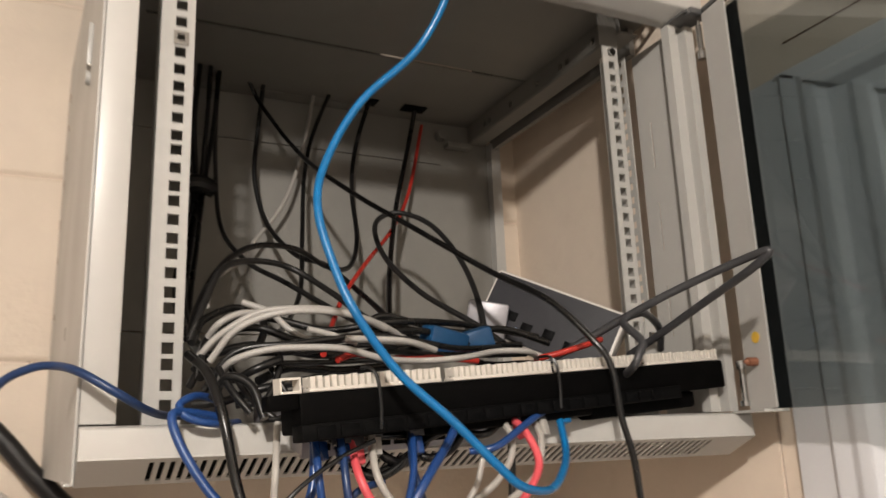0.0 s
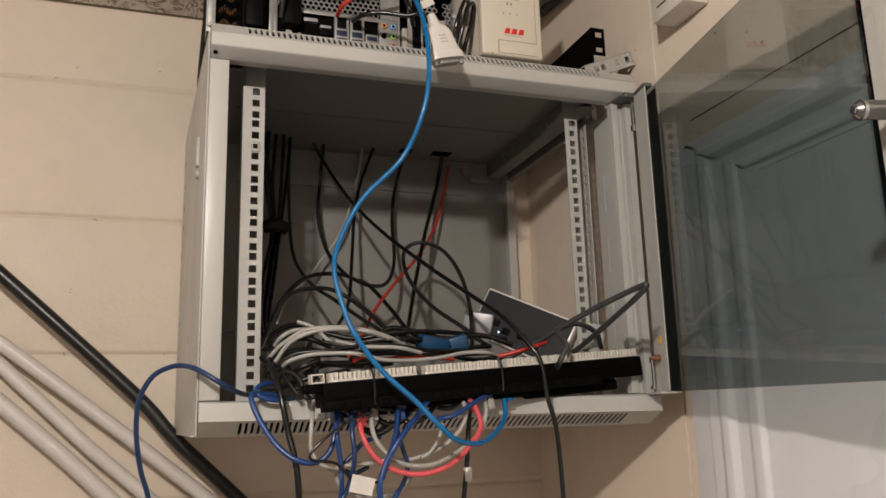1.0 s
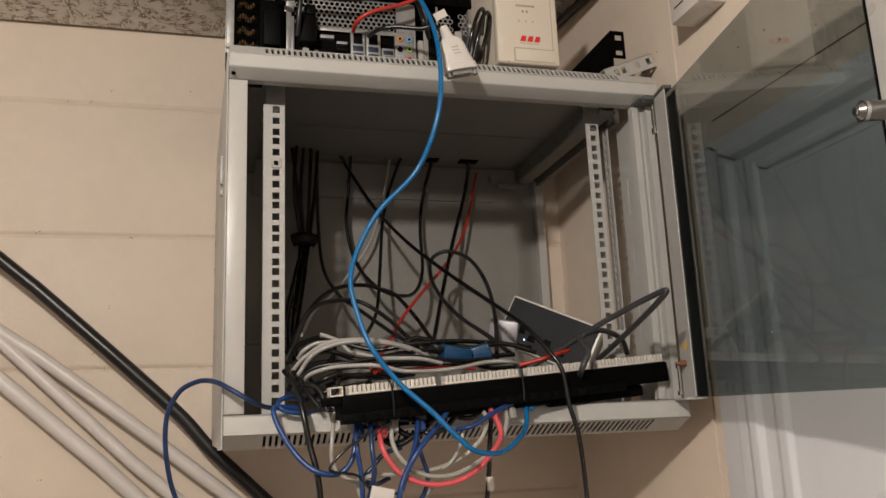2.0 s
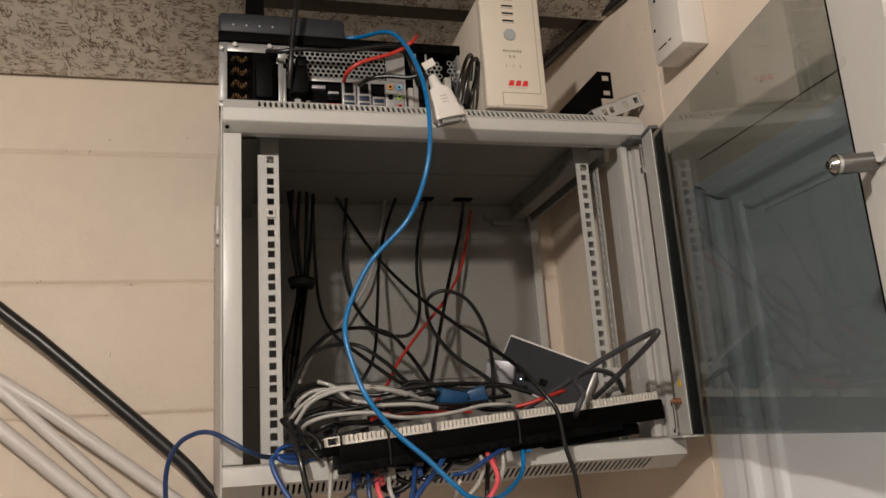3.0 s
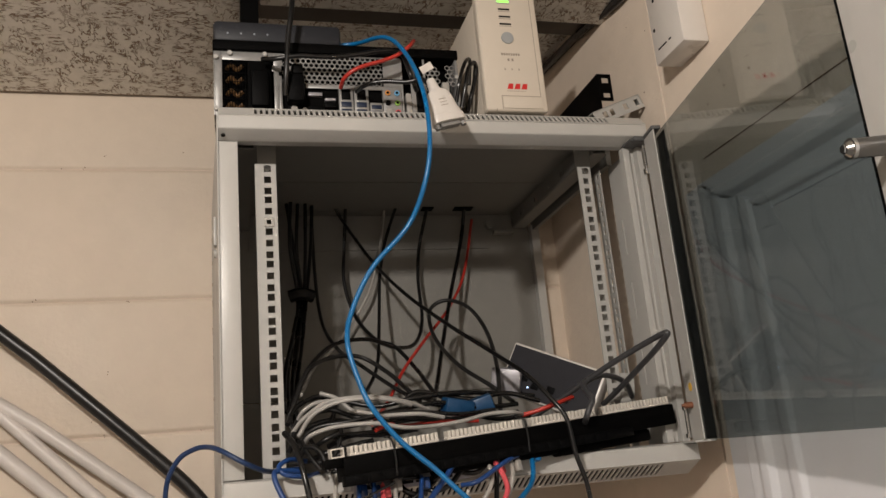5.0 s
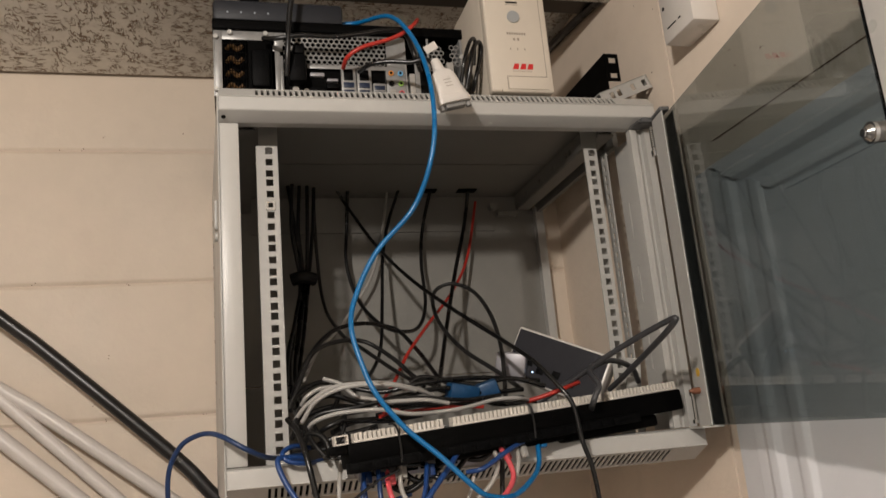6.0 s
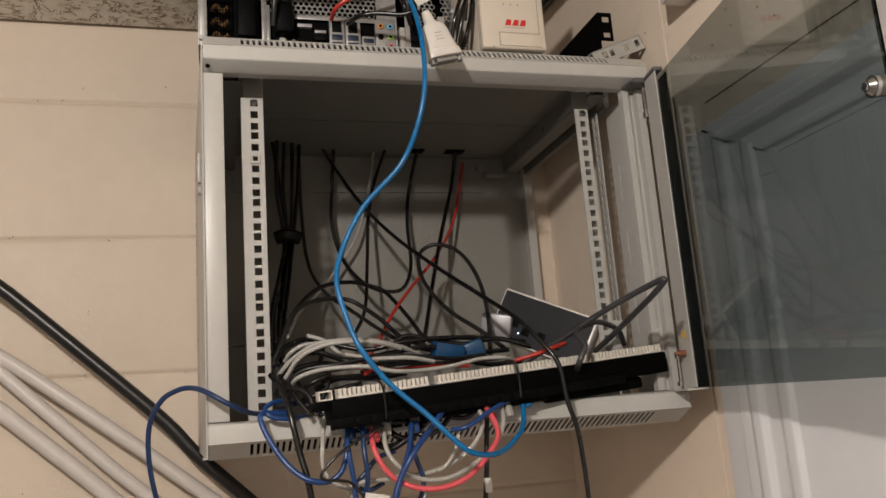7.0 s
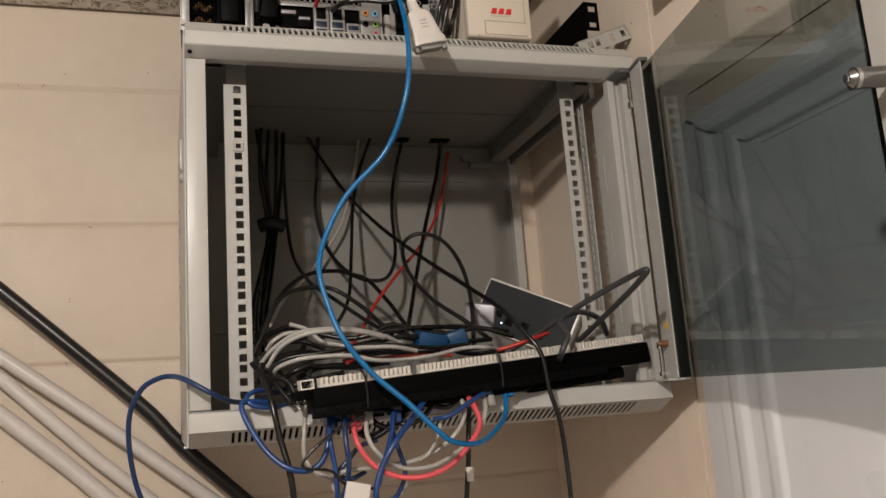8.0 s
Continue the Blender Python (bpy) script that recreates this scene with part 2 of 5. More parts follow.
def cyl(bm, p0, p1, r, seg=18, r2=None):
    p0, p1 = Vector(p0), Vector(p1)
    q = (p1 - p0).to_track_quat("Z", "Y").to_matrix()
    rings = []
    for p, rad in ((p0, r), (p1, r if r2 is None else r2)):
        rings.append([bm.verts.new(p + q @ Vector((rad * math.cos(2 * math.pi * i / seg), rad * math.sin(2 * math.pi * i / seg), 0))) for i in range(seg)])
    for i in range(seg):
        bm.faces.new((rings[0][i], rings[0][(i + 1) % seg], rings[1][(i + 1) % seg], rings[1][i]))
    bm.faces.new(rings[0][::-1])
    bm.faces.new(rings[1])
    return bm


def spline(pts, sub=7):
    """Points of a smooth curve through pts."""
    p = [Vector(a) for a in pts]
    p = [p[0] * 2 - p[1]] + p + [p[-1] * 2 - p[-2]]
    out = []
    for i in range(1, len(p) - 2):
        a, b, c, d = p[i - 1:i + 3]
        for k in range(sub):
            t = k / sub
            out.append(0.5 * (2 * b + (c - a) * t + (2 * a - 5 * b + 4 * c - d) * t * t + (3 * b - a - 3 * c + d) * t ** 3))
    return out + [p[-2]]


def tube(bm, pts, r, sides=10, sub=7):
    line = spline(pts, sub)
    up = Vector((0.13, 0.29, 0.95))
    rings = []
    for i, p in enumerate(line):
        d = (line[min(i + 1, len(line) - 1)] - line[max(i - 1, 0)]).normalized()
        up = (up - d * up.dot(d)).normalized()
        side = d.cross(up)
        rings.append([bm.verts.new(p + r * (up * math.cos(a) + side * math.sin(a))) for a in (2 * math.pi * k / sides for k in range(sides))])
    for a, b in zip(rings, rings[1:]):
        for k in range(sides):
            bm.faces.new((a[k], a[(k + 1) % sides], b[(k + 1) % sides], b[k]))
    bm.faces.new(rings[0][::-1])
    bm.faces.new(rings[-1])
    return bm


def cable(name, label, material, r, pts):
    return single(name, tube(bmesh.new(), pts, r * 0.88), material, label, "cable", at=pts[0], group="network cables in the cabinet" if name == "network_cable" else "power cables in the cabinet", angle=50.0)


def sheet(bm, path, x0, x1, th):
    """Folded sheet metal: a path of (y, z) extruded from x0 to x1, th thick to the left of the way."""
    n = len(path)
    inner = []
    for i in range(n):
        a, b, c = Vector(path[max(i - 1, 0)]), Vector(path[i]), Vector(path[min(i + 1, n - 1)])
        t = ((b - a).normalized() if i else Vector((0, 0))) + ((c - b).normalized() if i < n - 1 else Vector((0, 0)))
        t.normalize()
        inner.append((b.x - t.y * th, b.y + t.x * th))
    loop = list(path) + inner[::-1]
    rows = [[bm.verts.new((x, y, z)) for y, z in loop] for x in (x0, x1)]
    k = len(loop)
    for i in range(k):
        bm.faces.new((rows[0][i], rows[0][(i + 1) % k], rows[1][(i + 1) % k], rows[1][i]))
    for i in range(n - 1):
        for r in rows:
            bm.faces.new((r[i], r[i + 1], r[k - 2 - i], r[k - 1 - i]))
    return bm


def fillet(path, r=0.003, seg=3):
    """Round the inner corners of a 2D path."""
    out = [path[0]]
    for a, b, c in zip(path, path[1:], path[2:]):
        a, b, c = Vector(a), Vector(b), Vector(c)
        p, q = b + (a - b).normalized() * r, b + (c - b).normalized() * r
        for k in range(seg + 1):
            t = k / seg
            v = p * (1 - t) ** 2 + b * 2 * t * (1 - t) + q * t * t
            out.append((v.x, v.y))
    return out + [path[-1]]


def perforated(bm, u0, u1, v0, v1, holes, th, m):
    """A plate in local x (u) and z (v), th thick along y, with rectangular holes (u0, u1, v0, v1) in one column sorted by v."""
    h0, h1 = holes[0][0], holes[0][1]
    box(bm, u0, h0, 0, th, v0, v1, m=m)
    box(bm, h1, u1, 0, th, v0, v1, m=m)
    last = v0
    for a, b, c, d in holes:
        box(bm, h0, h1, 0, th, last, c, m=m)
        last = d
    box(bm, h0, h1, 0, th, last, v1, m=m)
    return bm

# ---- the room ----
def slab(name, label, x0, x1, y0, y1, z0, z1, material, category="wall"):
    return single(name, new_box(x0, x1, y0, y1, z0, z1), material, label, category, at=((x0 + x1) / 2, (y0 + y1) / 2, z0), kind="structure")


wall_north = slab("wall_north", "cream-painted blockwork wall behind the cabinet", -3.0, 0.6, W_NORTH + 0.0030, W_NORTH + 0.16, FLOOR, 1.0, M_MORTAR)
# Unseen floor and far walls, added to close the room and bounce lamplight.
slab("floor", "unseen bare dark floor, added to close the room", -3.0, 0.6, -3.2, 0.6, FLOOR - 0.1, FLOOR, M_FLOOR, "floor")
slab("wall_west", "unseen plain cream plaster wall, added to bounce light", -3.12, -3.0, -3.2, 0.6, FLOOR, 1.0, M_ROOM)
slab("wall_south", "unseen plain cream plaster wall, added to bounce light", -3.0, 0.6, -3.32, -3.2, FLOOR, 1.0, M_ROOM)

# east wall: plaster round the cabinet, a doorway with a white door nearer the room
DOOR_Y0, DOOR_Y1, DOOR_TOP = -0.97, -0.2225, 0.290
wall_east = thing("wall_east", "cream-painted plaster wall with a vertical crack and specks", "wall", (W_EAST, 0, FLOOR), kind="structure")
bm = bmesh.new()
box(bm, W_EAST, W_EAST + 0.14, -0.012, W_NORTH + 0.1, FLOOR, 1.0)
part("wall", bm, M_PLASTER, wall_east)
bm = bmesh.new()
box(bm, W_EAST + 0.001, W_EAST + 0.14, DOOR_Y1, -0.0145, FLOOR, DOOR_TOP)
box(bm, W_EAST + 0.001, W_EAST + 0.14, DOOR_Y0, -0.0145, DOOR_TOP, 1.0)
box(bm, W_EAST + 0.001, W_EAST + 0.14, -3.2, DOOR_Y0, FLOOR, 1.0)
part("wall", bm, M_PLASTER, wall_east)
bm = bmesh.new()
box(bm, W_EAST + 0.003, W_EAST + 0.1, -0.0150, -0.0115, FLOOR, 1.0)
part("crack", bm, M_CRACK, wall_east, "brown crack down the wall")
bm = bmesh.new()
box(bm, W_EAST - 0.0004, W_EAST + 0.05, -0.9, -0.085, 0.4030, 0.4041)
part("crack", bm, M_CRACK, wall_east, "thin dark seam above the door casing")
bm = bmesh.new()
rnd = random.Random(4)
for _ in range(30):
    y, z = rnd.uniform(-0.34, 0.1), rnd.uniform(0.42, 0.7)
    r = rnd.choice((0.0004, 0.0006, 0.0008, 0.0012))
    cyl(bm, (W_EAST - 0.0004, y, z), (W_EAST + 0.002, y, z), r, 7)
part("specks", bm, M_CRACK, wall_east, "brown rust specks")

# white door casing: fluted boards beside the doorway, and the door leaf
door_1 = thing("door_1", "closed gloss white door in a moulded casing", "door", (W_EAST, DOOR_Y1, FLOOR), kind="structure")
HEAD_TOP = 0.368
prof = fillet([(0.0, -0.038), (-0.006, -0.038), (-0.008, -0.080), (-0.014, -0.084), (-0.014, -0.104), (-0.018, -0.113), (-0.018, -0.126), (-0.013, -0.136), (-0.013, -0.156), (-0.0165, -0.164), (-0.0165, -0.178), (-0.012, -0.185), (-0.012, DOOR_Y1 + 0.004), (0.0, DOOR_Y1 + 0.004)], 0.0025, 3)


def mitre(y):
    """Height at which the upright casing meets the head casing."""
    return HEAD_TOP - (HEAD_TOP - DOOR_TOP) * min(1.0, max(0.0, (-0.082 - y) / (-0.082 - DOOR_Y1)))


bm = bmesh.new()
ring0 = [bm.verts.new((W_EAST + a, b, FLOOR)) for a, b in prof]
ring1 = [bm.verts.new((W_EAST + a, b, mitre(b))) for a, b in prof]
for i in range(len(prof) - 1):
    bm.faces.new((ring0[i], ring0[i + 1], ring1[i + 1], ring1[i]))
bm.faces.new(ring1)
part("casing", bm, M_GLOSSWHITE, door_1)
part("corner_block", new_box(W_EAST - 0.0128, W_EAST - 0.0005, DOOR_Y1 + 0.0055, -0.086, 0.270, HEAD_TOP - 0.004), M_GLOSSWHITE, door_1)
bm = bmesh.new()
head = fillet([(0.0, HEAD_TOP), (-0.014, HEAD_TOP - 0.001), (-0.014, 0.350), (-0.022, 0.344), (-0.022, 0.333), (-0.013, 0.326), (-0.013, 0.312), (-0.017, 0.307), (-0.017, 0.300), (-0.012, 0.297), (-0.012, DOOR_TOP), (0.0, DOOR_TOP)], 0.002, 3)
ring0 = [bm.verts.new((W_EAST + a, -0.082 - (HEAD_TOP - z) / (HEAD_TOP - DOOR_TOP) * (-0.082 - DOOR_Y1) + 0.006, z)) for a, z in head]
ring1 = [bm.verts.new((W_EAST + a, DOOR_Y0 - 0.1, z)) for a, z in head]
for i in range(len(head) - 1):
    bm.faces.new((ring0[i], ring0[i + 1], ring1[i + 1], ring1[i]))
bm.faces.new(ring0)
part("head_casing", bm, M_GLOSSWHITE, door_1)
part("leaf", new_box(W_EAST - 0.0175, W_EAST + 0.03, DOOR_Y0, DOOR_Y1, FLOOR + 0.01, DOOR_TOP - 0.003), M_GLOSSWHITE, door_1)
# Black board added behind the leaf so the gap at its edge reads dark.
part("gap_backing", new_box(W_EAST + 0.04, W_EAST + 0.05, DOOR_Y0, DOOR_Y1, FLOOR, DOOR_TOP), M_BLACKPL, door_1)

# ceiling: fissured tiles on the west, a gap, and a raised bay over the cabinet
bm = bmesh.new()
box(bm, -3.0, -0.262, -3.2, W_NORTH - 0.0065, CEIL, CEIL + 0.02, bevel=0.002)
box(bm, -0.232, W_EAST + 0.1, -3.2, 0.135, CEIL + 0.005, CEIL + 0.022, bevel=0.003)
box(bm, -0.232, W_EAST + 0.1, 0.21, W_NORTH + 0.02, CEIL + 0.062, CEIL + 0.08)
single("ceiling", bm, M_CEIL, "low ceiling of grey-brown fissured tiles in shade", "ceiling", (0, 0, CEIL), kind="structure")
bm = bmesh.new()
box(bm, -0.236, W_EAST + 0.1, 0.128, 0.212, CEIL + 0.03, CEIL + 0.05)
single("ceiling_batten", bm, M_WOODDARK, "dark grey board bridging the ceiling bay", "ceiling", (0, 0.17, CEIL + 0.03), kind="structure")
slab("ceiling_void", "dark closed space above the ceiling tiles", -3.0, 0.6, -3.2, 0.6, CEIL + 0.1, CEIL + 0.14, M_BLACKMET, "ceiling")
# Black tube along the join of plaster wall and ceiling.
bm = bmesh.new()
tube(bm, [(W_EAST - 0.008, -0.6, 0.728), (W_EAST - 0.008, -0.2, 0.729), (W_EAST - 0.008, 0.02, 0.733), (W_EAST - 0.009, 0.12, 0.748), (W_EAST - 0.008, 0.24, 0.768), (W_EAST - 0.009, 0.44, 0.79)], 0.008)
single("corner_tube", bm, M_PIPEB, "black tube along the top of the plaster wall", "pipe", (W_EAST - 0.008, 0, 0.73))

# the hanging bulb that lights the corner, out of view beside the viewer
lamp = thing("pendant_lamp", "bare bulb hanging below the low ceiling", "lamp", (LAMP[0], LAMP[1], CEIL))
part("rose", cyl(bmesh.new(), (LAMP[0], LAMP[1], CEIL + 0.001), (LAMP[0], LAMP[1], CEIL - 0.012), 0.04), M_WHITEPL, lamp)
part("holder", cyl(bmesh.new(), (LAMP[0], LAMP[1], CEIL - 0.012), (LAMP[0], LAMP[1], LAMP[2] + 0.035), 0.016), M_WHITEPL, lamp)
part("collar", cyl(bmesh.new(), (LAMP[0], LAMP[1], LAMP[2] + 0.045), (LAMP[0], LAMP[1], LAMP[2] + 0.033), 0.02), M_ZINC, lamp)

# blocks of the north wall
JOINTS = [-0.57, -0.338, -0.104, 0.128, 0.354, 0.592, CEIL + 0.004]


# ---- cabinet ----
CL, CW, CD, CH = 0.2945, 0.300, 0.445, 0.500
cab = thing("network_cabinet", "open light grey steel wall cabinet with its side panel missing", "cabinet", (0, 0.22, -0.006))
S = 0.0015


def slotted(bm, a, b, x0, x1, s0, s1, pitch, gap, th):
    """A band between the (y, z) points a and b with a row of slots from s0 to s1."""
    va, vb = Vector((0, *a)), Vector((0, *b))
    w = (vb - va).length
    zax = (vb - va).normalized()
    xax = Vector((1, 0, 0))
    yax = zax.cross(xax)
    m = Matrix((xax, yax, zax)).transposed().to_4x4()
    m.translation = va
    e = w * 0.14
    box(bm, x0, x1, 0, th, 0, e, m=m)
    box(bm, x0, x1, 0, th, w - e, w, m=m)
    n = int((s1 - s0) / pitch)
    box(bm, x0, s0, 0, th, e, w - e, m=m)
    for i in range(n):
        left = s0 + i * pitch + gap
        box(bm, left, s0 + (i + 1) * pitch if i < n - 1 else x1, 0, th, e, w - e, m=m)
    return bm


# top cover: lower bevel, front face, slotted slope, then the roof
bm = bmesh.new()
sheet(bm, fillet([(0.012, 0.4555), (0.0, 0.4555), (-0.021, 0.4645), (-0.021, 0.4815)], 0.002), -CL, CW, -S)
slotted(bm, (-0.021, 0.4815), (-0.005, 0.4985), -CL, CW, -0.250, 0.254, 0.0071, 0.0034, -S)
sheet(bm, [(-0.005, 0.4985), (0.002, 0.5)], -CL, CW, -S)
for x in (-CL, CW - S):
    prof = [(0.002, 0.458), (-0.019, 0.466), (-0.019, 0.481), (-0.004, 0.497), (0.002, 0.498)]
    r = [[bm.verts.new((x + d, *p)) for p in prof] for d in (0, S)]
    bm.faces.new(r[0][::-1]), bm.faces.new(r[1])
    for i in range(5):
        bm.faces.new((r[0][i], r[0][(i + 1) % 5], r[1][(i + 1) % 5], r[1][i]))
box(bm, -CL, CW, 0.0105, 0.012, 0.4556, 0.4600)
part("top_cover", bm, M_STEEL, cab)
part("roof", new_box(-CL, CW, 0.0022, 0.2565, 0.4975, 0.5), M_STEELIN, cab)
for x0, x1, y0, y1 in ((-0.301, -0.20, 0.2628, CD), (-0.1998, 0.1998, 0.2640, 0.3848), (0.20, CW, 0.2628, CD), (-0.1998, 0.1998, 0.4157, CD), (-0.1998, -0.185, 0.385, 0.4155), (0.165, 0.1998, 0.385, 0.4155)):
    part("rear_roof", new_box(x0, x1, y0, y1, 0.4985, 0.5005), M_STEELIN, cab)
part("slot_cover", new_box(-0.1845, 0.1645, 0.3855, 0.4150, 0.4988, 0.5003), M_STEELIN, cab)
# Black plates put in for the dark of two cable holes.
for x0, x1 in ((0.062, 0.084), (0.124, 0.160)):
    part("dark_hole", new_box(x0, x1, 0.388, 0.410, 0.4968, 0.4987, bevel=0.0006), M_BLACKPL, cab, "black plate standing in for a dark cable hole")
part("cable_screw", cyl(bmesh.new(), (-0.289, -0.012, 0.459), (-0.289, -0.0125, 0.4575), 0.0028, 10), M_BLACKPL, cab)
# bottom cover
bm = bmesh.new()
sheet(bm, fillet([(0.03, 0.0365), (0.0, 0.0365), (-0.020, 0.0345), (-0.021, 0.0150)], 0.003), -CL, CW, S)
slotted(bm, (-0.021, 0.0150), (0.016, -0.0025), -CL, CW, -0.250, 0.254, 0.0070, 0.0034, S)
box(bm, -0.301, CW, 0.0162, W_NORTH - 0.0012, -0.0028, -0.0008)
for x in (-CL, CW - S):
    prof = [(0.006, 0.035), (-0.019, 0.032), (-0.019, 0.0155), (0.016, -0.0008), (0.018, -0.0008)]
    r = [[bm.verts.new((x + d, *p)) for p in prof] for d in (0, S)]
    bm.faces.new(r[0][::-1]), bm.faces.new(r[1])
    for i in range(5):
        bm.faces.new((r[0][i], r[0][(i + 1) % 5], r[1][(i + 1) % 5], r[1][i]))
part("bottom_cover", bm, M_STEEL, cab)
# Added strip that keeps lamplight from leaking onto the wall below.
part("light_stop", new_box(0.2965, 0.2980, 0.030, 0.421, -0.0006, 0.0300), M_STEEL, cab)
# Black sheet behind the lower slots, in place of the shade inside the cover.
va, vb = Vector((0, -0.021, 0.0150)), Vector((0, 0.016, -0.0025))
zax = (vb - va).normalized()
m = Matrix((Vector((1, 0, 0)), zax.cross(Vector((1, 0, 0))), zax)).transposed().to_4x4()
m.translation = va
part("slot_shade", new_box(-0.256, 0.260, -0.0022, -0.0004, 0.0015, (vb - va).length - 0.0015, m=m), M_SLOTSHADE, cab, "black sheet behind the slots, standing in for shade")
# sides and back
SIDE_F, SIDE_R = -0.2952, -0.3125


def side_x(y):
    """The loose west side panel stands a little outwards at its rear."""
    return SIDE_F + (SIDE_R - SIDE_F) * y / CD


def prism(bm, plan, z0, z1):
    lo, hi = [[bm.verts.new((x, y, z)) for x, y in plan] for z in (z0, z1)]
    bm.faces.new(lo), bm.faces.new(hi)
    for i in range(len(plan)):
        k = (i + 1) % len(plan)
        bm.faces.new((lo[i], lo[k], hi[k], hi[i]))
    return bm


bm = prism(bmesh.new(), [(side_x(0.0016), 0.0016), (side_x(0.0016) - 0.0015, 0.0016), (side_x(CD) - 0.0015, CD), (side_x(CD), CD)], -0.002, 0.4975)
side_panel = part("side_panel", bm, M_STEEL, cab, "loose side panel standing out at the rear")
bm = prism(bmesh.new(), [(side_x(0.0290) + 0.0003, 0.0290), (side_x(0.0290) + 0.0013, 0.0290), (side_x(0.43) + 0.0013, 0.43), (side_x(0.43) + 0.0003, 0.43)], 0.0, 0.4970)
box(bm, side_x(0.0265) + 0.0008, -CL + 0.006, 0.0265, 0.028, 0.0, 0.4970)
part("side_lining", bm, M_STEEL, cab)
bm = bmesh.new()
rnd = random.Random(8)
for z in (0.17, 0.24, 0.285, 0.33, 0.362, 0.40, 0.44):
    y = rnd.uniform(0.395, 0.438)
    x = side_x(y) - 0.0015
    box(bm, x - 0.0005, x + 0.0004, y - rnd.uniform(0.002, 0.007), y, z, z + rnd.uniform(0.004, 0.016))
part("rust_chips", bm, M_CRACK, side_panel, "brown rust showing through chipped paint")["kind"] = "stuff"
bm = bmesh.new()
box(bm, side_x(0.1) - 0.0050, side_x(0.1) - 0.0012, 0.095, 0.107, 0.345, 0.385, bevel=0.0008)
cyl(bm, (side_x(0.1) - 0.0010, 0.101, 0.335), (side_x(0.1) - 0.0050, 0.101, 0.335), 0.006, 14)
part("side_latch", bm, M_RAIL, side_panel)
for x0, x1, z0, z1 in ((-0.311, -0.30105, 0.4985, 0.5003), (-0.311, -0.30105, -0.0026, -0.0008)):
    bm = prism(bmesh.new(), [(x1, 0.15), (side_x(0.15), 0.15), (side_x(CD) + 0.0002, CD), (x1, CD)], z0, z1)
    part("side_flange", bm, M_STEELIN, cab)
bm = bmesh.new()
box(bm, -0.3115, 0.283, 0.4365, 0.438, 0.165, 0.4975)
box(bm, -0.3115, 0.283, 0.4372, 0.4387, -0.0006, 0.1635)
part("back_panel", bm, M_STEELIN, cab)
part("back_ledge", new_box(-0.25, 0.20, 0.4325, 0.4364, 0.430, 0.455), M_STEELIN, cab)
# front uprights
bm = bmesh.new()
box(bm, -CL, -0.2715, -0.0006, 0.0012, 0.0375, 0.455, bevel=0.0005)
box(bm, -0.2730, -0.2715, 0.0012, 0.022, 0.0375, 0.455)
box(bm, -CL, -CL + S, 0.0012, 0.0104, 0.0375, 0.455)
part("front_upright", bm, M_STEEL, cab)
bm = bmesh.new()
for x0, x1, y0, y1 in ((0.2905, 0.3000, -0.004, -0.0025), (0.2890, 0.2905, -0.004, 0.010), (0.2790, 0.2890, 0.0085, 0.010), (0.2775, 0.2790, 0.0005, 0.010), (0.2705, 0.2775, 0.0005, 0.002), (0.2690, 0.2705, 0.0005, 0.012), (0.2705, 0.2850, 0.0105, 0.012)):
    box(bm, x0, x1, y0, y1, 0.0375, 0.455)
part("front_upright", bm, M_STEEL, cab)
bm = bmesh.new()
perforated(bm, 0.012, 0.082, 0.0375, 0.455, [(0.060, 0.0625, 0.12, 0.175), (0.060, 0.0625, 0.215, 0.27), (0.060, 0.0625, 0.31, 0.365)], -S, pose(0.2850, 0, 0, 0, 0, 90))
part("inner_plate", bm, M_STEEL, cab)
bm = new_box(0.283, 0.2985, 0.422, 0.4385, -0.004, 0.472)
part("rear_post", bm, M_STEEL, cab)

# 19 inch rails with square holes, nine units
ZT, RY = 0.44, 0.055
HOLES = []
for u in range(9):
    for k in range(3):
        HOLES.append(ZT - u * 0.04445 - k * 0.015875)
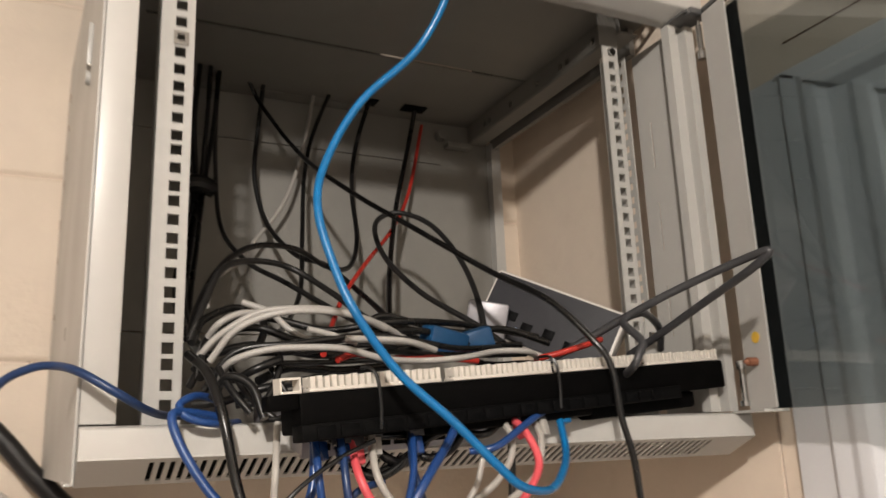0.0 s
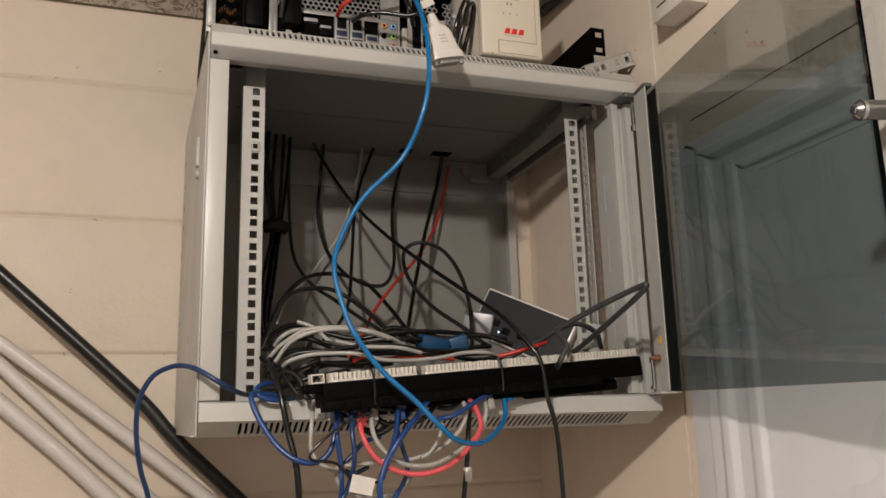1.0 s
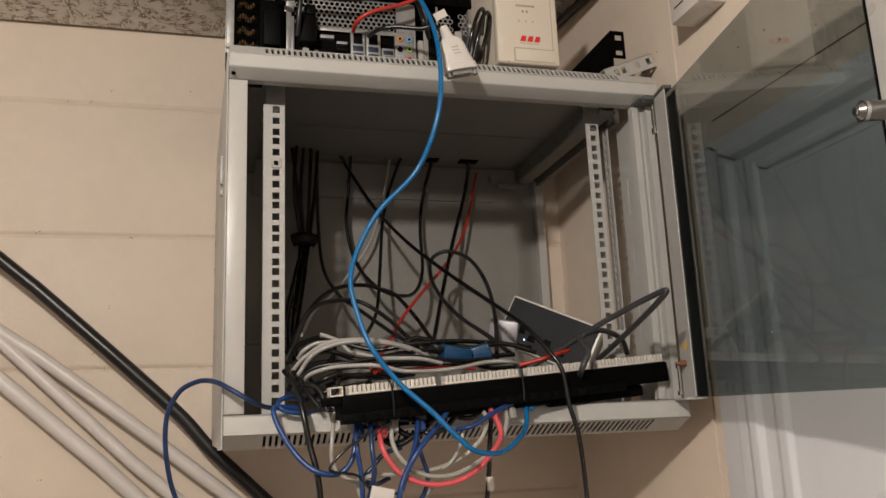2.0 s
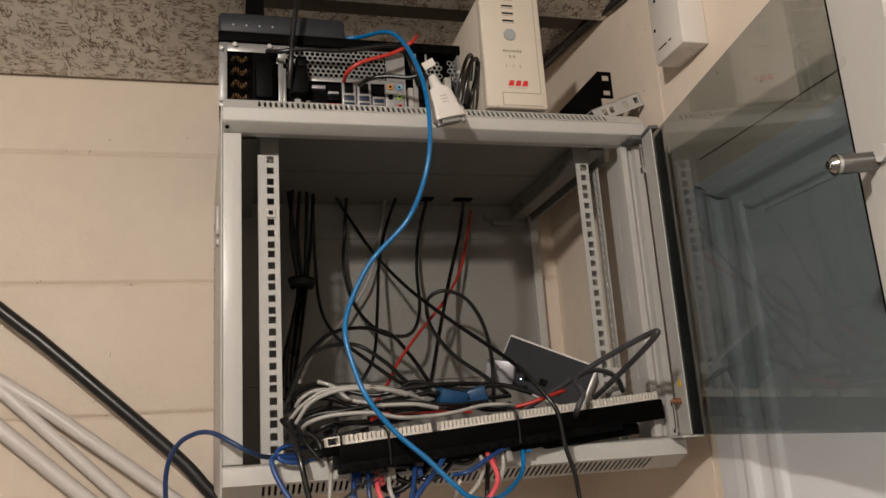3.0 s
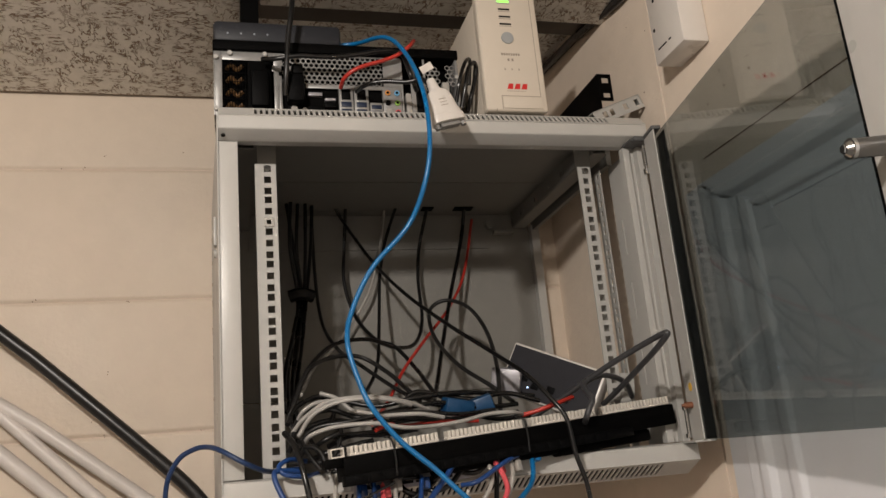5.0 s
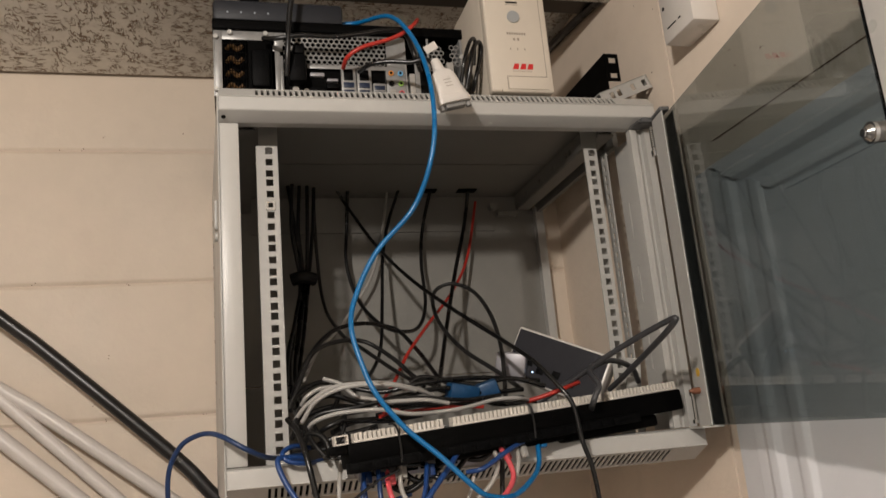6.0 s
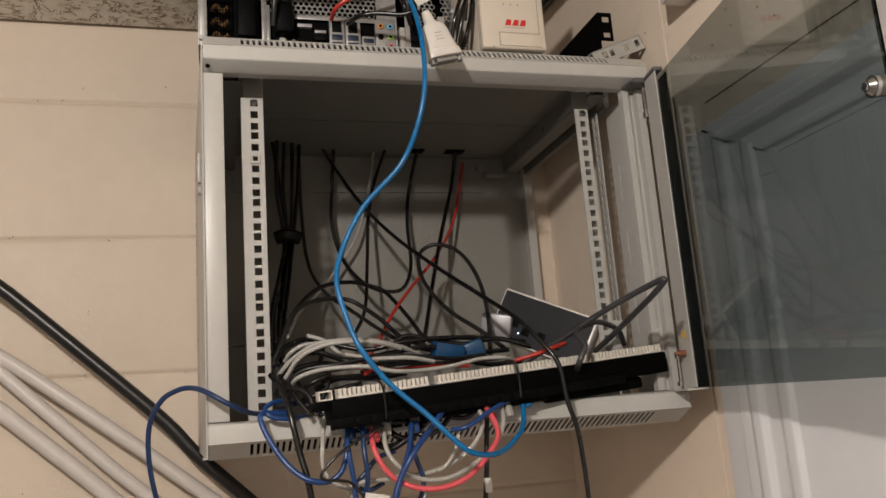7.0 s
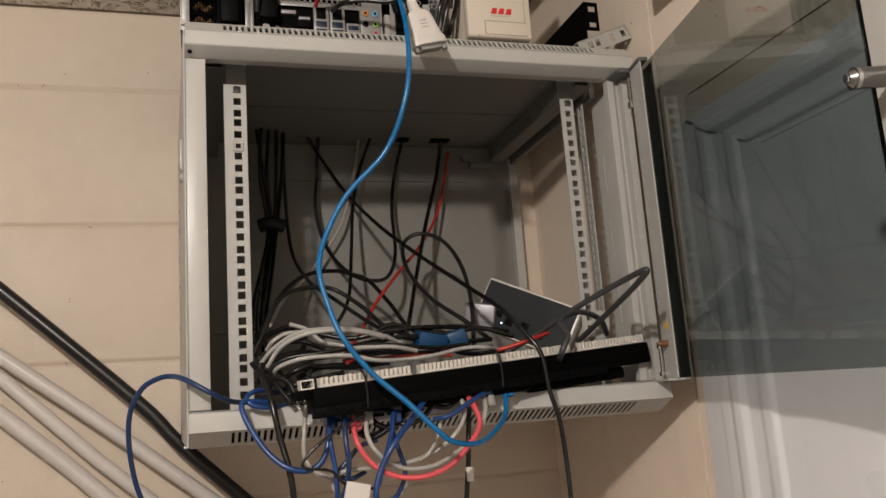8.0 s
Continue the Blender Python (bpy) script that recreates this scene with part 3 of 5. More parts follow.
for side in (-1, 1):
    bm = bmesh.new()
    m = Matrix.Translation((side * 0.2325, RY, 0))
    a, b = (-0.0145, 0.0115) if side < 0 else (-0.0115, 0.0068)
    perforated(bm, a, b, 0.02, 0.447, [(-0.0046, 0.0046 if side < 0 else 0.0036, z - 0.0046, z + 0.0046) for z in sorted(HOLES)], 0.002, m)
    xo = side * 0.2325 + (a if side < 0 else b)
    box(bm, min(xo, xo + side * 0.002), max(xo, xo + side * 0.002), RY, RY + 0.03, 0.02, 0.447)
    if side > 0:
        perforated(bm, 0.014, 0.034, 0.02, 0.447, [(0.020, 0.026, z - 0.004, z + 0.004) for z in sorted(HOLES)], 0.0015, pose(0.2640, RY, 0, 0, 0, 90))
    rail = part("mounting_rail", bm, M_RAIL, cab)
    part("rail_foot", new_box(side * 0.2325 - 0.013, side * 0.2325 + 0.012, RY + 0.0022, RY + 0.004, 0.4475, 0.497), M_STEELIN, cab)
    bm = bmesh.new()
    cyl(bm, (side * 0.2325, RY + 0.001, ZT), (side * 0.2325, RY - 0.003, ZT), 0.0042, 12)
    part("rail_screw", bm, M_CHROME, cab, "bright steel screw")
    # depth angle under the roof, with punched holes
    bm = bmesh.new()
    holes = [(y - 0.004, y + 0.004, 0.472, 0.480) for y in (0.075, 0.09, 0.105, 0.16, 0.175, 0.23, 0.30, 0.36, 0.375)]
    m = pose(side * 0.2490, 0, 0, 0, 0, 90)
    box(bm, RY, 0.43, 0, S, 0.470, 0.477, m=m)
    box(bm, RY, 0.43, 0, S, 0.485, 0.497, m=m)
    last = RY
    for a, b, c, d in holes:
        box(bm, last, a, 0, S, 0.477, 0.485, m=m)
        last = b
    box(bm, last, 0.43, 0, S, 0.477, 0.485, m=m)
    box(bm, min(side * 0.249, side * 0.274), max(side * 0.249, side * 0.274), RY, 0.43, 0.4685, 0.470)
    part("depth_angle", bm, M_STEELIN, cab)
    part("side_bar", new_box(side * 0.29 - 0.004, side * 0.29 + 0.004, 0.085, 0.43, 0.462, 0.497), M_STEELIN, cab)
bm = bmesh.new()
box(bm, 0.205, 0.245, 0.415, 0.431, 0.455, 0.462, bevel=0.001)
cyl(bm, (0.20, 0.42, 0.475), (0.20, 0.434, 0.475), 0.008, 14)
part("corner_bracket", bm, M_STEELIN, cab)
# cage nut in the left rail
bm = bmesh.new()
z = HOLES[5]
perforated(bm, -0.0062, 0.0062, z - 0.0062, z + 0.0062, [(-0.003, 0.003, z - 0.003, z + 0.003)], 0.003, Matrix.Translation((-0.2325, RY - 0.002, 0)))
part("cage_nut", bm, M_CHROME, cab, "bright steel cage nut")
bm = bmesh.new()
perforated(bm, -0.011, 0.010, 0.085, 0.137, [(-0.006, 0.004, 0.112, 0.122)], 0.0015, pose(0.236, RY - 0.006, 0, 0, 6, 0))
part("rail_tab", bm, M_RAIL, cab)

# ---- glass door, swung open towards the room ----
MD = pose(0.29, -0.03, 0, 0, 0, -99.5)
bm = bmesh.new()
box(bm, 0.002, 0.040, -0.0025, -0.001, 0.0375, 0.4535, m=MD)
box(bm, 0.002, 0.0035, -0.001, 0.016, 0.0375, 0.4535, m=MD)
box(bm, -0.012, 0.034, -0.012, 0.016, 0.0345, 0.0370, m=MD)
door = part("door", bm, M_STEEL, cab, "smoked glass door standing open")
bm = new_box(0.0120, 0.4690, 0.0072, 0.0120, 0.0295, 0.4520)
for v in bm.verts:
    if v.co.z < 0.1 and v.co.x < 0.1:
        v.co.z += 0.0075
bm.transform(MD)
part("glass_pane", bm, M_GLASS, door, "smoked glass pane", smooth=False)
bm = bmesh.new()
box(bm, 0.0130, 0.042, 0.0124, 0.0130, 0.0375, 0.4515, m=MD)
part("glass_border", bm, M_TAPEDARK, door, "dark printed border on the glass")
bm = bmesh.new()
box(bm, 0.449, 0.4685, 0.0124, 0.0130, 0.0300, 0.4515, m=MD)
part("glass_border", bm, M_TAPE, door, "dark printed border on the glass")
bm = bmesh.new()
box(bm, 0.4745, 0.497, -0.003, -0.0015, 0.0285, 0.4535, m=MD)
box(bm, 0.4955, 0.497, -0.003, -0.010, 0.0285, 0.4535, m=MD)
box(bm, 0.497, 0.548, -0.010, -0.0085, 0.0285, 0.4535, m=MD)
box(bm, 0.548, 0.5495, -0.010, 0.014, 0.0285, 0.4535, m=MD)
box(bm, 0.4745, 0.476, -0.0015, 0.014, 0.0285, 0.4535, m=MD)
part("lock_stile", bm, M_STEEL, door, "light grey steel edge of the door")
part("stile_gasket", new_box(0.4692, 0.4743, -0.001, 0.013, 0.0290, 0.4530, m=MD), M_BLACKPL, door)
bm = bmesh.new()
cyl(bm, MD @ Vector((0.505, -0.006, 0.234)), MD @ Vector((0.505, -0.042, 0.232)), 0.0078, 24)
part("lock_barrel", bm, M_DARKCHROME, door, "dull chrome barrel of the lock")
bm = bmesh.new()
cyl(bm, MD @ Vector((0.505, -0.040, 0.232)), MD @ Vector((0.505, -0.043, 0.232)), 0.0082, 24)
cyl(bm, MD @ Vector((0.505, -0.043, 0.232)), MD @ Vector((0.505, -0.047, 0.232)), 0.0066, 24, 0.004)
cyl(bm, MD @ Vector((0.505, -0.047, 0.232)), MD @ Vector((0.505, -0.0485, 0.232)), 0.0035, 6)
lock = part("lock", bm, M_CHROME, door, "chrome cam lock")
part("lock_bump", cyl(bmesh.new(), MD @ Vector((0.518, -0.009, 0.236)), MD @ Vector((0.518, -0.014, 0.236)), 0.007, 16), M_STEEL, door)
bm = bmesh.new()
cyl(bm, (0.2875, -0.0255, 0.448), (0.2875, -0.0255, 0.408), 0.0022, 12)
cyl(bm, (0.2875, -0.0255, 0.412), (0.2875, -0.0255, 0.404), 0.0042, 12)
for i in range(9):
    z = 0.418 + i * 0.003
    cyl(bm, (0.2875, -0.0255, z), (0.2875, -0.0255, z + 0.0014), 0.0034, 12)
part("hinge_pin", bm, M_CHROME, door, "sprung steel hinge pin")
bm = bmesh.new()
cyl(bm, (0.2865, -0.0275, 0.041), (0.2865, -0.0275, 0.082), 0.0028, 12)
cyl(bm, (0.2865, -0.0275, 0.041), (0.2865, -0.0275, 0.046), 0.005, 12)
cyl(bm, (0.2865, -0.0275, 0.076), (0.2865, -0.0275, 0.084), 0.0046, 12)
part("hinge_pin", bm, M_CHROME, door, "sprung steel hinge pin")
bm = bmesh.new()
cyl(bm, MD @ Vector((0.019, -0.0025, 0.081)), MD @ Vector((0.019, -0.012, 0.081)), 0.0042, 14)
cyl(bm, MD @ Vector((0.019, -0.012, 0.081)), MD @ Vector((0.019, -0.016, 0.081)), 0.003, 14, 0.0015)
part("earth_stud", bm, M_COPPER, door, "rusty brown earth screw")
part("earth_sticker", cyl(bmesh.new(), MD @ Vector((0.023, -0.0026, 0.1035)), MD @ Vector((0.023, -0.0031, 0.1035)), 0.0055, 18), M_YELLOW, door, "small yellow sticker")
bm = bmesh.new()
box(bm, 0.268, 0.300, -0.028, 0.002, 0.4545, 0.4570)
box(bm, 0.272, 0.300, -0.033, -0.021, 0.4525, 0.4600, bevel=0.002)
box(bm, 0.004, 0.040, -0.004, 0.010, 0.4540, 0.4600, m=MD, bevel=0.002)
part("hinge_bracket", bm, M_HINGE, cab, "grey hinge bracket")

# ---- patch panel lying tilted in the front of the cabinet ----
P0, P1 = Vector((-0.165, -0.094, 0.0510)), Vector((0.275, -0.012, 0.0865))
PX = (P1 - P0).normalized()
PY = (Vector((0, 0, 1)).cross(PX)).normalized()
PZ = PX.cross(PY)
MP = Matrix((PX, PY, PZ)).transposed().to_4x4()
MP.translation = P0
PLEN = (P1 - P0).length
panel = thing("patch_panel", "black patch panel with white terminal blocks, lying loose and tilted", "patch panel", m=MP)
part("body", box(bmesh.new(), -0.005, PLEN + 0.004, 0.0, 0.030, -0.026, 0.0, bevel=0.002), M_BLACKMET, panel, local=True)
# Two black blocks added in place of the dark clutter below the panel.
part("clutter_block", box(bmesh.new(), 0.27, PLEN - 0.034, 0.010, 0.055, -0.041, -0.0262, bevel=0.003), M_BLACKMET, panel, local=True)
part("clutter_strip", box(bmesh.new(), 0.10, 0.268, 0.004, 0.020, -0.037, -0.0262, bevel=0.003), M_BLACKMET, panel, local=True)
part("face", box(bmesh.new(), -0.006, PLEN - 0.07, -0.003, 0.012, -0.031, -0.020, bevel=0.001), M_BLACKPL, panel, local=True)
part("end_bracket", box(bmesh.new(), -0.026, -0.0052, 0.001, 0.012, -0.010, 0.0, bevel=0.001), M_BLACKMET, panel, local=True)
groups = ((0.003, 0.110), (0.121, 0.222), (0.234, 0.329), (0.341, PLEN - 0.002))
for a, b in groups:
    bm = bmesh.new()
    box(bm, a, b, 0.0005, 0.012, 0.0004, 0.0030, bevel=0.0006)
    n = int((b - a) / 0.0051)
    for i in range(n):
        x = a + (b - a) * (i + 0.5) / n
        hw = (b - a) / n / 2 - 0.0009
        top = 0.0104 + 0.0005 * math.sin(i * 2.4)
        box(bm, x - hw, x + hw, 0.0003, 0.0042, 0.0028, top)
        box(bm, x - hw, x + hw, 0.0078, 0.0117, 0.0028, top)
        box(bm, x - hw, x - hw + 0.0006, 0.0042, 0.0078, 0.0038, top - 0.001)
    # Black core between the tooth rows, shade put into their gaps as colour.
    part("tooth_gap_shade", box(bmesh.new(), a + 0.001, b - 0.001, 0.0043, 0.0076, 0.0041, 0.0088), M_BLACKPL, panel, local=True)
    part("terminal_block", bm, M_IDC, panel, "row of white punch-down terminals", local=True)
bm = bmesh.new()
for x0, x1, z0, z1 in ((-0.018, -0.003, 0.0003, 0.0018), (-0.018, -0.003, 0.0090, 0.0105), (-0.018, -0.0167, 0.0018, 0.0090), (-0.0043, -0.003, 0.0018, 0.0090)):
    box(bm, x0, x1, 0.0, 0.010, z0, z1)
part("terminal_block", bm, M_IDC, panel, local=True)
for i in range(20):
    x = 0.004 + i * 0.0175
    part("port", box(bmesh.new(), x, x + 0.014, -0.0045, -0.0032, -0.0300, -0.0215, bevel=0.0006), M_BLACKPL, panel, local=True)
for x in (0.052, 0.222):
    bm = bmesh.new()
    tube(bm, [(x, -0.004, -0.028), (x + 0.001, -0.005, -0.012), (x, -0.005, 0.006), (x - 0.002, 0.0, 0.0135), (x - 0.002, 0.012, 0.0145)], 0.0013, 6)
    part("wire_tie", bm, M_BLACK, panel, local=True)

# ---- network switch below the patch panel ----
MS = pose(-0.19, -0.046, 0.008, 14, -3, 8)
switch = thing("network_switch", "silver grey network switch with blue network cables plugged in", "switch", m=MS)
part("body", box(bmesh.new(), 0.040, 0.235, 0.004, 0.10, 0.0, 0.026, bevel=0.002), M_SILVERPL, switch, local=True)
part("bezel", box(bmesh.new(), 0.038, 0.237, 0.0, 0.004, -0.001, 0.027, bevel=0.001), M_SILVERPL, switch, local=True)
bm = bmesh.new()
for i in range(5):
    box(bm, 0.185 + i * 0.006, 0.189 + i * 0.006, -0.0006, 0.0006, 0.013, 0.017)
part("marking", bm, M_PRINT, switch, "dark unreadable lettering", local=True)
for i in range(1, 8):
    bm = bmesh.new()
    box(bm, 0.03 + i * 0.0165, 0.043 + i * 0.0165, -0.0012, 0.0002, 0.004, 0.015)
    part("port", bm, M_BLACKPL, switch, local=True)


def rj45(at, down, material, label):
    """A plug with its boot, cable leaving along down."""
    q = Vector(down).normalized().to_track_quat("-Z", "Y").to_matrix().to_4x4()
    q.translation = Vector(at)
    t = thing("network_plug", label, "plug", m=q, group="network plugs below the patch panel")
    part("plug", box(bmesh.new(), -0.0058, 0.0058, -0.004, 0.004, -0.004, 0.014, bevel=0.0008), M_GREY, t, local=True)
    part("boot", box(bmesh.new(), -0.0042, 0.0042, -0.0042, 0.0042, -0.017, -0.004, bevel=0.0015), material, t, local=True)


rj45((-0.146, -0.060, 0.024), (0.05, -0.25, -1), M_ROYAL, "blue booted network plug in the switch")
rj45((-0.132, -0.066, 0.022), (0.05, -0.3, -1), M_NAVY, "navy booted network plug in the switch")
rj45((-0.1205, -0.062, 0.020), (0.05, -0.3, -1), M_PINK, "pink booted network plug in the switch")
rj45((-0.106, -0.060, 0.026), (0.0, -0.25, -1), M_GREYCABLE, "grey booted network plug in the switch")
rj45((-0.074, -0.060, 0.026), (0.0, -0.25, -1), M_ROYAL, "blue booted network plug in the switch")
rj45((0.069, -0.036, 0.045), (0.05, -0.3, -1), M_BLUE, "bright blue network plug in the patch panel")
rj45((0.016, -0.050, 0.034), (0.35, -0.2, -1), M_PINK, "pink network plug in the patch panel")
rj45((0.040, -0.048, 0.036), (0.1, -0.2, -1), M_GREYCABLE, "grey network plug in the patch panel")

# ---- router with a dark face, wedged behind the panel ----
A, B, Cc = Vector((0.127, 0.150, 0.204)), Vector((0.131, 0.130, 0.129)), Vector((0.222, 0.052, 0.140))
RX = (Cc - A).normalized()
RZ = (A - B)
RZ = (RZ - RX * RZ.dot(RX)).normalized()
RYv = RZ.cross(RX)
MR = Matrix((RX, RYv, RZ)).transposed().to_4x4()
MR.translation = A
router = thing("router", "white router with a dark grey face, wedged behind the patch panel", "router", m=MR)
part("shell", box(bmesh.new(), 0.0, 0.15, 0.001, 0.028, -0.075, 0.0, bevel=0.003), M_WHITEPL, router, local=True)
part("face", box(bmesh.new(), 0.0035, 0.1465, -0.0008, 0.003, -0.0715, -0.0035), M_DARKFACE, router, "dark grey glossy face", local=True)
bm = bmesh.new()
for x, z in ((0.03, -0.045), (0.05, -0.052), (0.075, -0.05), (0.10, -0.055)):
    box(bm, x, x + 0.012, -0.0022, -0.0014, z - 0.006, z + 0.004, bevel=0.0003)
part("sockets", bm, M_BLACKPL, router, local=True)
part("led", cyl(bmesh.new(), (0.046, -0.0015, -0.058), (0.046, -0.0025, -0.058), 0.0011, 8), M_LEDB, router, "blue light", local=True)
bm = box(bmesh.new(), -0.022, 0.022, -0.014, 0.014, -0.022, 0.020, bevel=0.003, m=pose(0.108, 0.150, 0.145, 8, 12, -30))
single("power_adapter", bm, M_SILVERPL, "grey plastic adapter lying in the cable heap", "adapter", (0.105, 0.165, 0.105))
for x, y, z, a in ((-0.004, 0.030, 0.104, 10), (0.026, 0.036, 0.104, -16)):
    t = thing("cable_coupler", "dark blue plastic network coupler lying in the cable heap", "coupler", (x, y, z - 0.01), group="couplers in the cable heap")
    part("shell", box(bmesh.new(), -0.020, 0.020, -0.011, 0.011, -0.011, 0.011, bevel=0.003, m=pose(x, y, z, 10, a, a)), M_CYAN, t)
    part("socket", box(bmesh.new(), 0.0195, 0.0205, -0.006, 0.006, -0.005, 0.005, m=pose(x, y, z, 10, a, a)), M_BLACKPL, t)
# binding on the black bundle
bm = tube(bmesh.new(), [(-0.188, 0.35, 0.328), (-0.170, 0.345, 0.332), (-0.150, 0.352, 0.328)], 0.011, 12)
single("cable_tie", bm, M_BLACK, "black strap round a bundle of cables", "strap", (-0.17, 0.35, 0.32))

# ---- on the roof of the cabinet: computer ----
pc = thing("desktop_computer", "slim black desktop computer lying with its socket side outwards", "computer", (-0.13, 0.2, 0.5005))
PXL, PXR, PYF, PZB, PZT = -0.300, 0.038, 0.020, 0.5010, 0.6080


def ux(u):
    return PXL + (u - 40) / 1120 * (PXR - PXL)


def hz(h):
    return PZB + h * (PZT - PZB)


bm = bmesh.new()
box(bm, PXL, PXR, PYF + 0.03, 0.40, PZB, PZT, bevel=0.002)
box(bm, PXL - 0.001, PXR + 0.001, PYF - 0.006, 0.05, PZT - 0.013, PZT + 0.001, bevel=0.0015)
part("case", bm, M_BLACKMET, pc)
for u0, u1, h0, h1, d0, d1 in (
        (40, 46, 0.0, 0.879, 0.0, 0.032), (46, 76, 0.0, 0.879, 0.0, 0.0012), (76, 300, 0.76, 0.879, 0.0, 0.0012), (76, 300, 0.0, 0.06, 0.0, 0.0012),
        (300, 322, 0.0, 0.62, -0.001, 0.0012), (322, 334, 0.0, 0.55, -0.0025, 0.0012), (292, 334, 0.621, 0.70, -0.0004, 0.0012), (300, 338, 0.70, 0.879, 0.0, 0.0012),
        (338, 885, 0.855, 0.879, 0.0, 0.0012), (440, 885, 0.405, 0.46, 0.0, 0.0012), (338, 885, 0.0, 0.03, 0.0, 0.0012),
        (880, 888, 0.02, 0.86, -0.001, 0.0012), (926, 935, 0.02, 0.86, -0.001, 0.0012), (935, 948, 0.0, 0.879, 0.0, 0.0012), (990, 1000, 0.0, 0.879, 0.0, 0.0012),
        (1000, 1070, 0.0, 0.14, 0.0, 0.0012), (1070, 1135, 0.0, 0.29, 0.0, 0.0012), (1148, 1160, 0.0, 0.879, -0.002, 0.03)):
    part("back_plate", new_box(ux(u0), ux(u1), PYF + d0, PYF + d1, hz(h0), hz(h1), bevel=0.0004), M_ZINC, pc, "bare steel rear plate")


def hexplate(u0, u1, h0, h1, r=0.0035):
    """Steel plate pierced with hexagonal holes: rings of metal round each hole."""
    bm = bmesh.new()
    x0, x1, z0, z1 = ux(u0), ux(u1), hz(h0), hz(h1)
    dx, dz = r * 2.05, r * 1.78
    row = 0
    z = z0 + r
    while z < z1 - r * 0.5:
        x = x0 + r * (1 + (row % 2))
        while x < x1 - r * 0.5:
            o = [bm.verts.new((x + dx / 2 * 1.155 * math.cos(math.pi / 6 + k * math.pi / 3), PYF, z + dx / 2 * 1.155 * math.sin(math.pi / 6 + k * math.pi / 3))) for k in range(6)]
            i = [bm.verts.new((x + r * 0.87 * math.cos(math.pi / 6 + k * math.pi / 3), PYF, z + r * 0.87 * math.sin(math.pi / 6 + k * math.pi / 3))) for k in range(6)]
            b = [bm.verts.new(v.co + Vector((0, 0.001, 0))) for v in i]
            for k in range(6):
                bm.faces.new((o[k], o[(k + 1) % 6], i[(k + 1) % 6], i[k]))
                bm.faces.new((i[k], i[(k + 1) % 6], b[(k + 1) % 6], b[k]))
            x += dx
        z += dz
        row += 1
    return bm


part("vent_grille", hexplate(338, 800, 0.46, 0.87), M_ZINC, pc, "steel grille with hexagonal holes")
part("vent_grille", hexplate(1000, 1075, 0.30, 0.80), M_ZINC, pc)
part("vent_grille", hexplate(1098, 1150, 0.50, 0.80), M_ZINC, pc)
bm = new_box(ux(798), ux(885), PYF - 0.0004, PYF + 0.001, hz(0.46), hz(0.86))
part("blank_plate", bm, M_ZINC, pc)
bm = bmesh.new()
for i, h in enumerate((0.18, 0.36, 0.54, 0.72)):
    tube(bm, [(ux(95), PYF + 0.02, hz(h)), (ux(115), PYF + 0.014, hz(h + 0.04)), (ux(140), PYF + 0.016, hz(h - 0.02)), (ux(165), PYF + 0.014, hz(h + 0.03))], 0.003, 8)
part("coils", bm, M_GOLD, pc, "copper coils of the power supply")
bm = bmesh.new()
for i in range(9):
    x = ux(84) + i * 0.0034
    box(bm, x, x + 0.0009, PYF + 0.003, PYF + 0.0042, hz(0.07), hz(0.80))
for i in range(6):
    z = hz(0.12 + i * 0.12)
    box(bm, ux(80), ux(185), PYF + 0.0044, PYF + 0.0054, z, z + 0.0009)
part("supply_grille", bm, M_BLACKMET, pc)
part("mains_plug", new_box(ux(198), ux(278), PYF - 0.006, PYF + 0.015, hz(0.12), hz(0.62), bevel=0.004), M_BLACKPL, pc, "black mains plug")
part("mains_socket", new_box(ux(185), ux(288), PYF + 0.002, PYF + 0.02, hz(0.08), hz(0.78), bevel=0.001), M_BLACKMET, pc)
bm = bmesh.new()
box(bm, ux(352), ux(430), PYF - 0.02, PYF + 0.004, hz(0.14), hz(0.52), bevel=0.005)
box(bm, ux(375), ux(425), PYF - 0.018, PYF - 0.004, hz(0.52), hz(0.66), bevel=0.003)
part("video_plug", bm, M_BLACKPL, pc, "black plug")
part("io_backing", new_box(ux(338), ux(880), PYF + 0.006, PYF + 0.012, hz(0.0), hz(0.44)), M_BLACKMET, pc)


def port(name, u0, u1, h0, h1, material, depth=0.002, label=""):
    return part(name, new_box(ux(u0), ux(u1), PYF - depth, PYF + 0.01, hz(h0), hz(h1), bevel=0.0005), material, pc, label)


port("keyboard_port", 360, 408, 0.03, 0.17, M_BLACKPL)
part("keyboard_socket", cyl(bmesh.new(), (ux(384), PYF, hz(0.10)), (ux(384), PYF - 0.003, hz(0.10)), 0.0044, 16), M_GREYCABLE, pc)
part("coax_port", cyl(bmesh.new(), (ux(430), PYF + 0.002, hz(0.08)), (ux(430), PYF - 0.004, hz(0.08)), 0.0036, 14), M_CHROME, pc)
port("red_port", 515, 580, 0.03, 0.10, M_RED, 0.001)
port("video_port", 450, 512, 0.30, 0.345, M_SILVERPL, 0.0005)
port("video_socket", 446, 505, 0.05, 0.13, M_BLACKPL, 0.004)
port("video_port", 524, 572, 0.235, 0.27, M_SILVERPL, 0.0005)
port("video_socket", 520, 572, 0.13, 0.20, M_BLACKPL, 0.003)
for u in (590, 660):
    port("port_block", u - 3, u + 62, 0.02, 0.42, M_ZINC, 0.001, "steel block of sockets")
    for h in (0.05, 0.15):
        port("usb_port", u + 5, u + 52, h, h + 0.07, M_USB, 0.002, "blue USB socket")
    port("network_port", u + 8, u + 50, 0.25, 0.40, M_BLACKPL, 0.0014)
port("port_block", 728, 786, 0.02, 0.22, M_ZINC, 0.001)
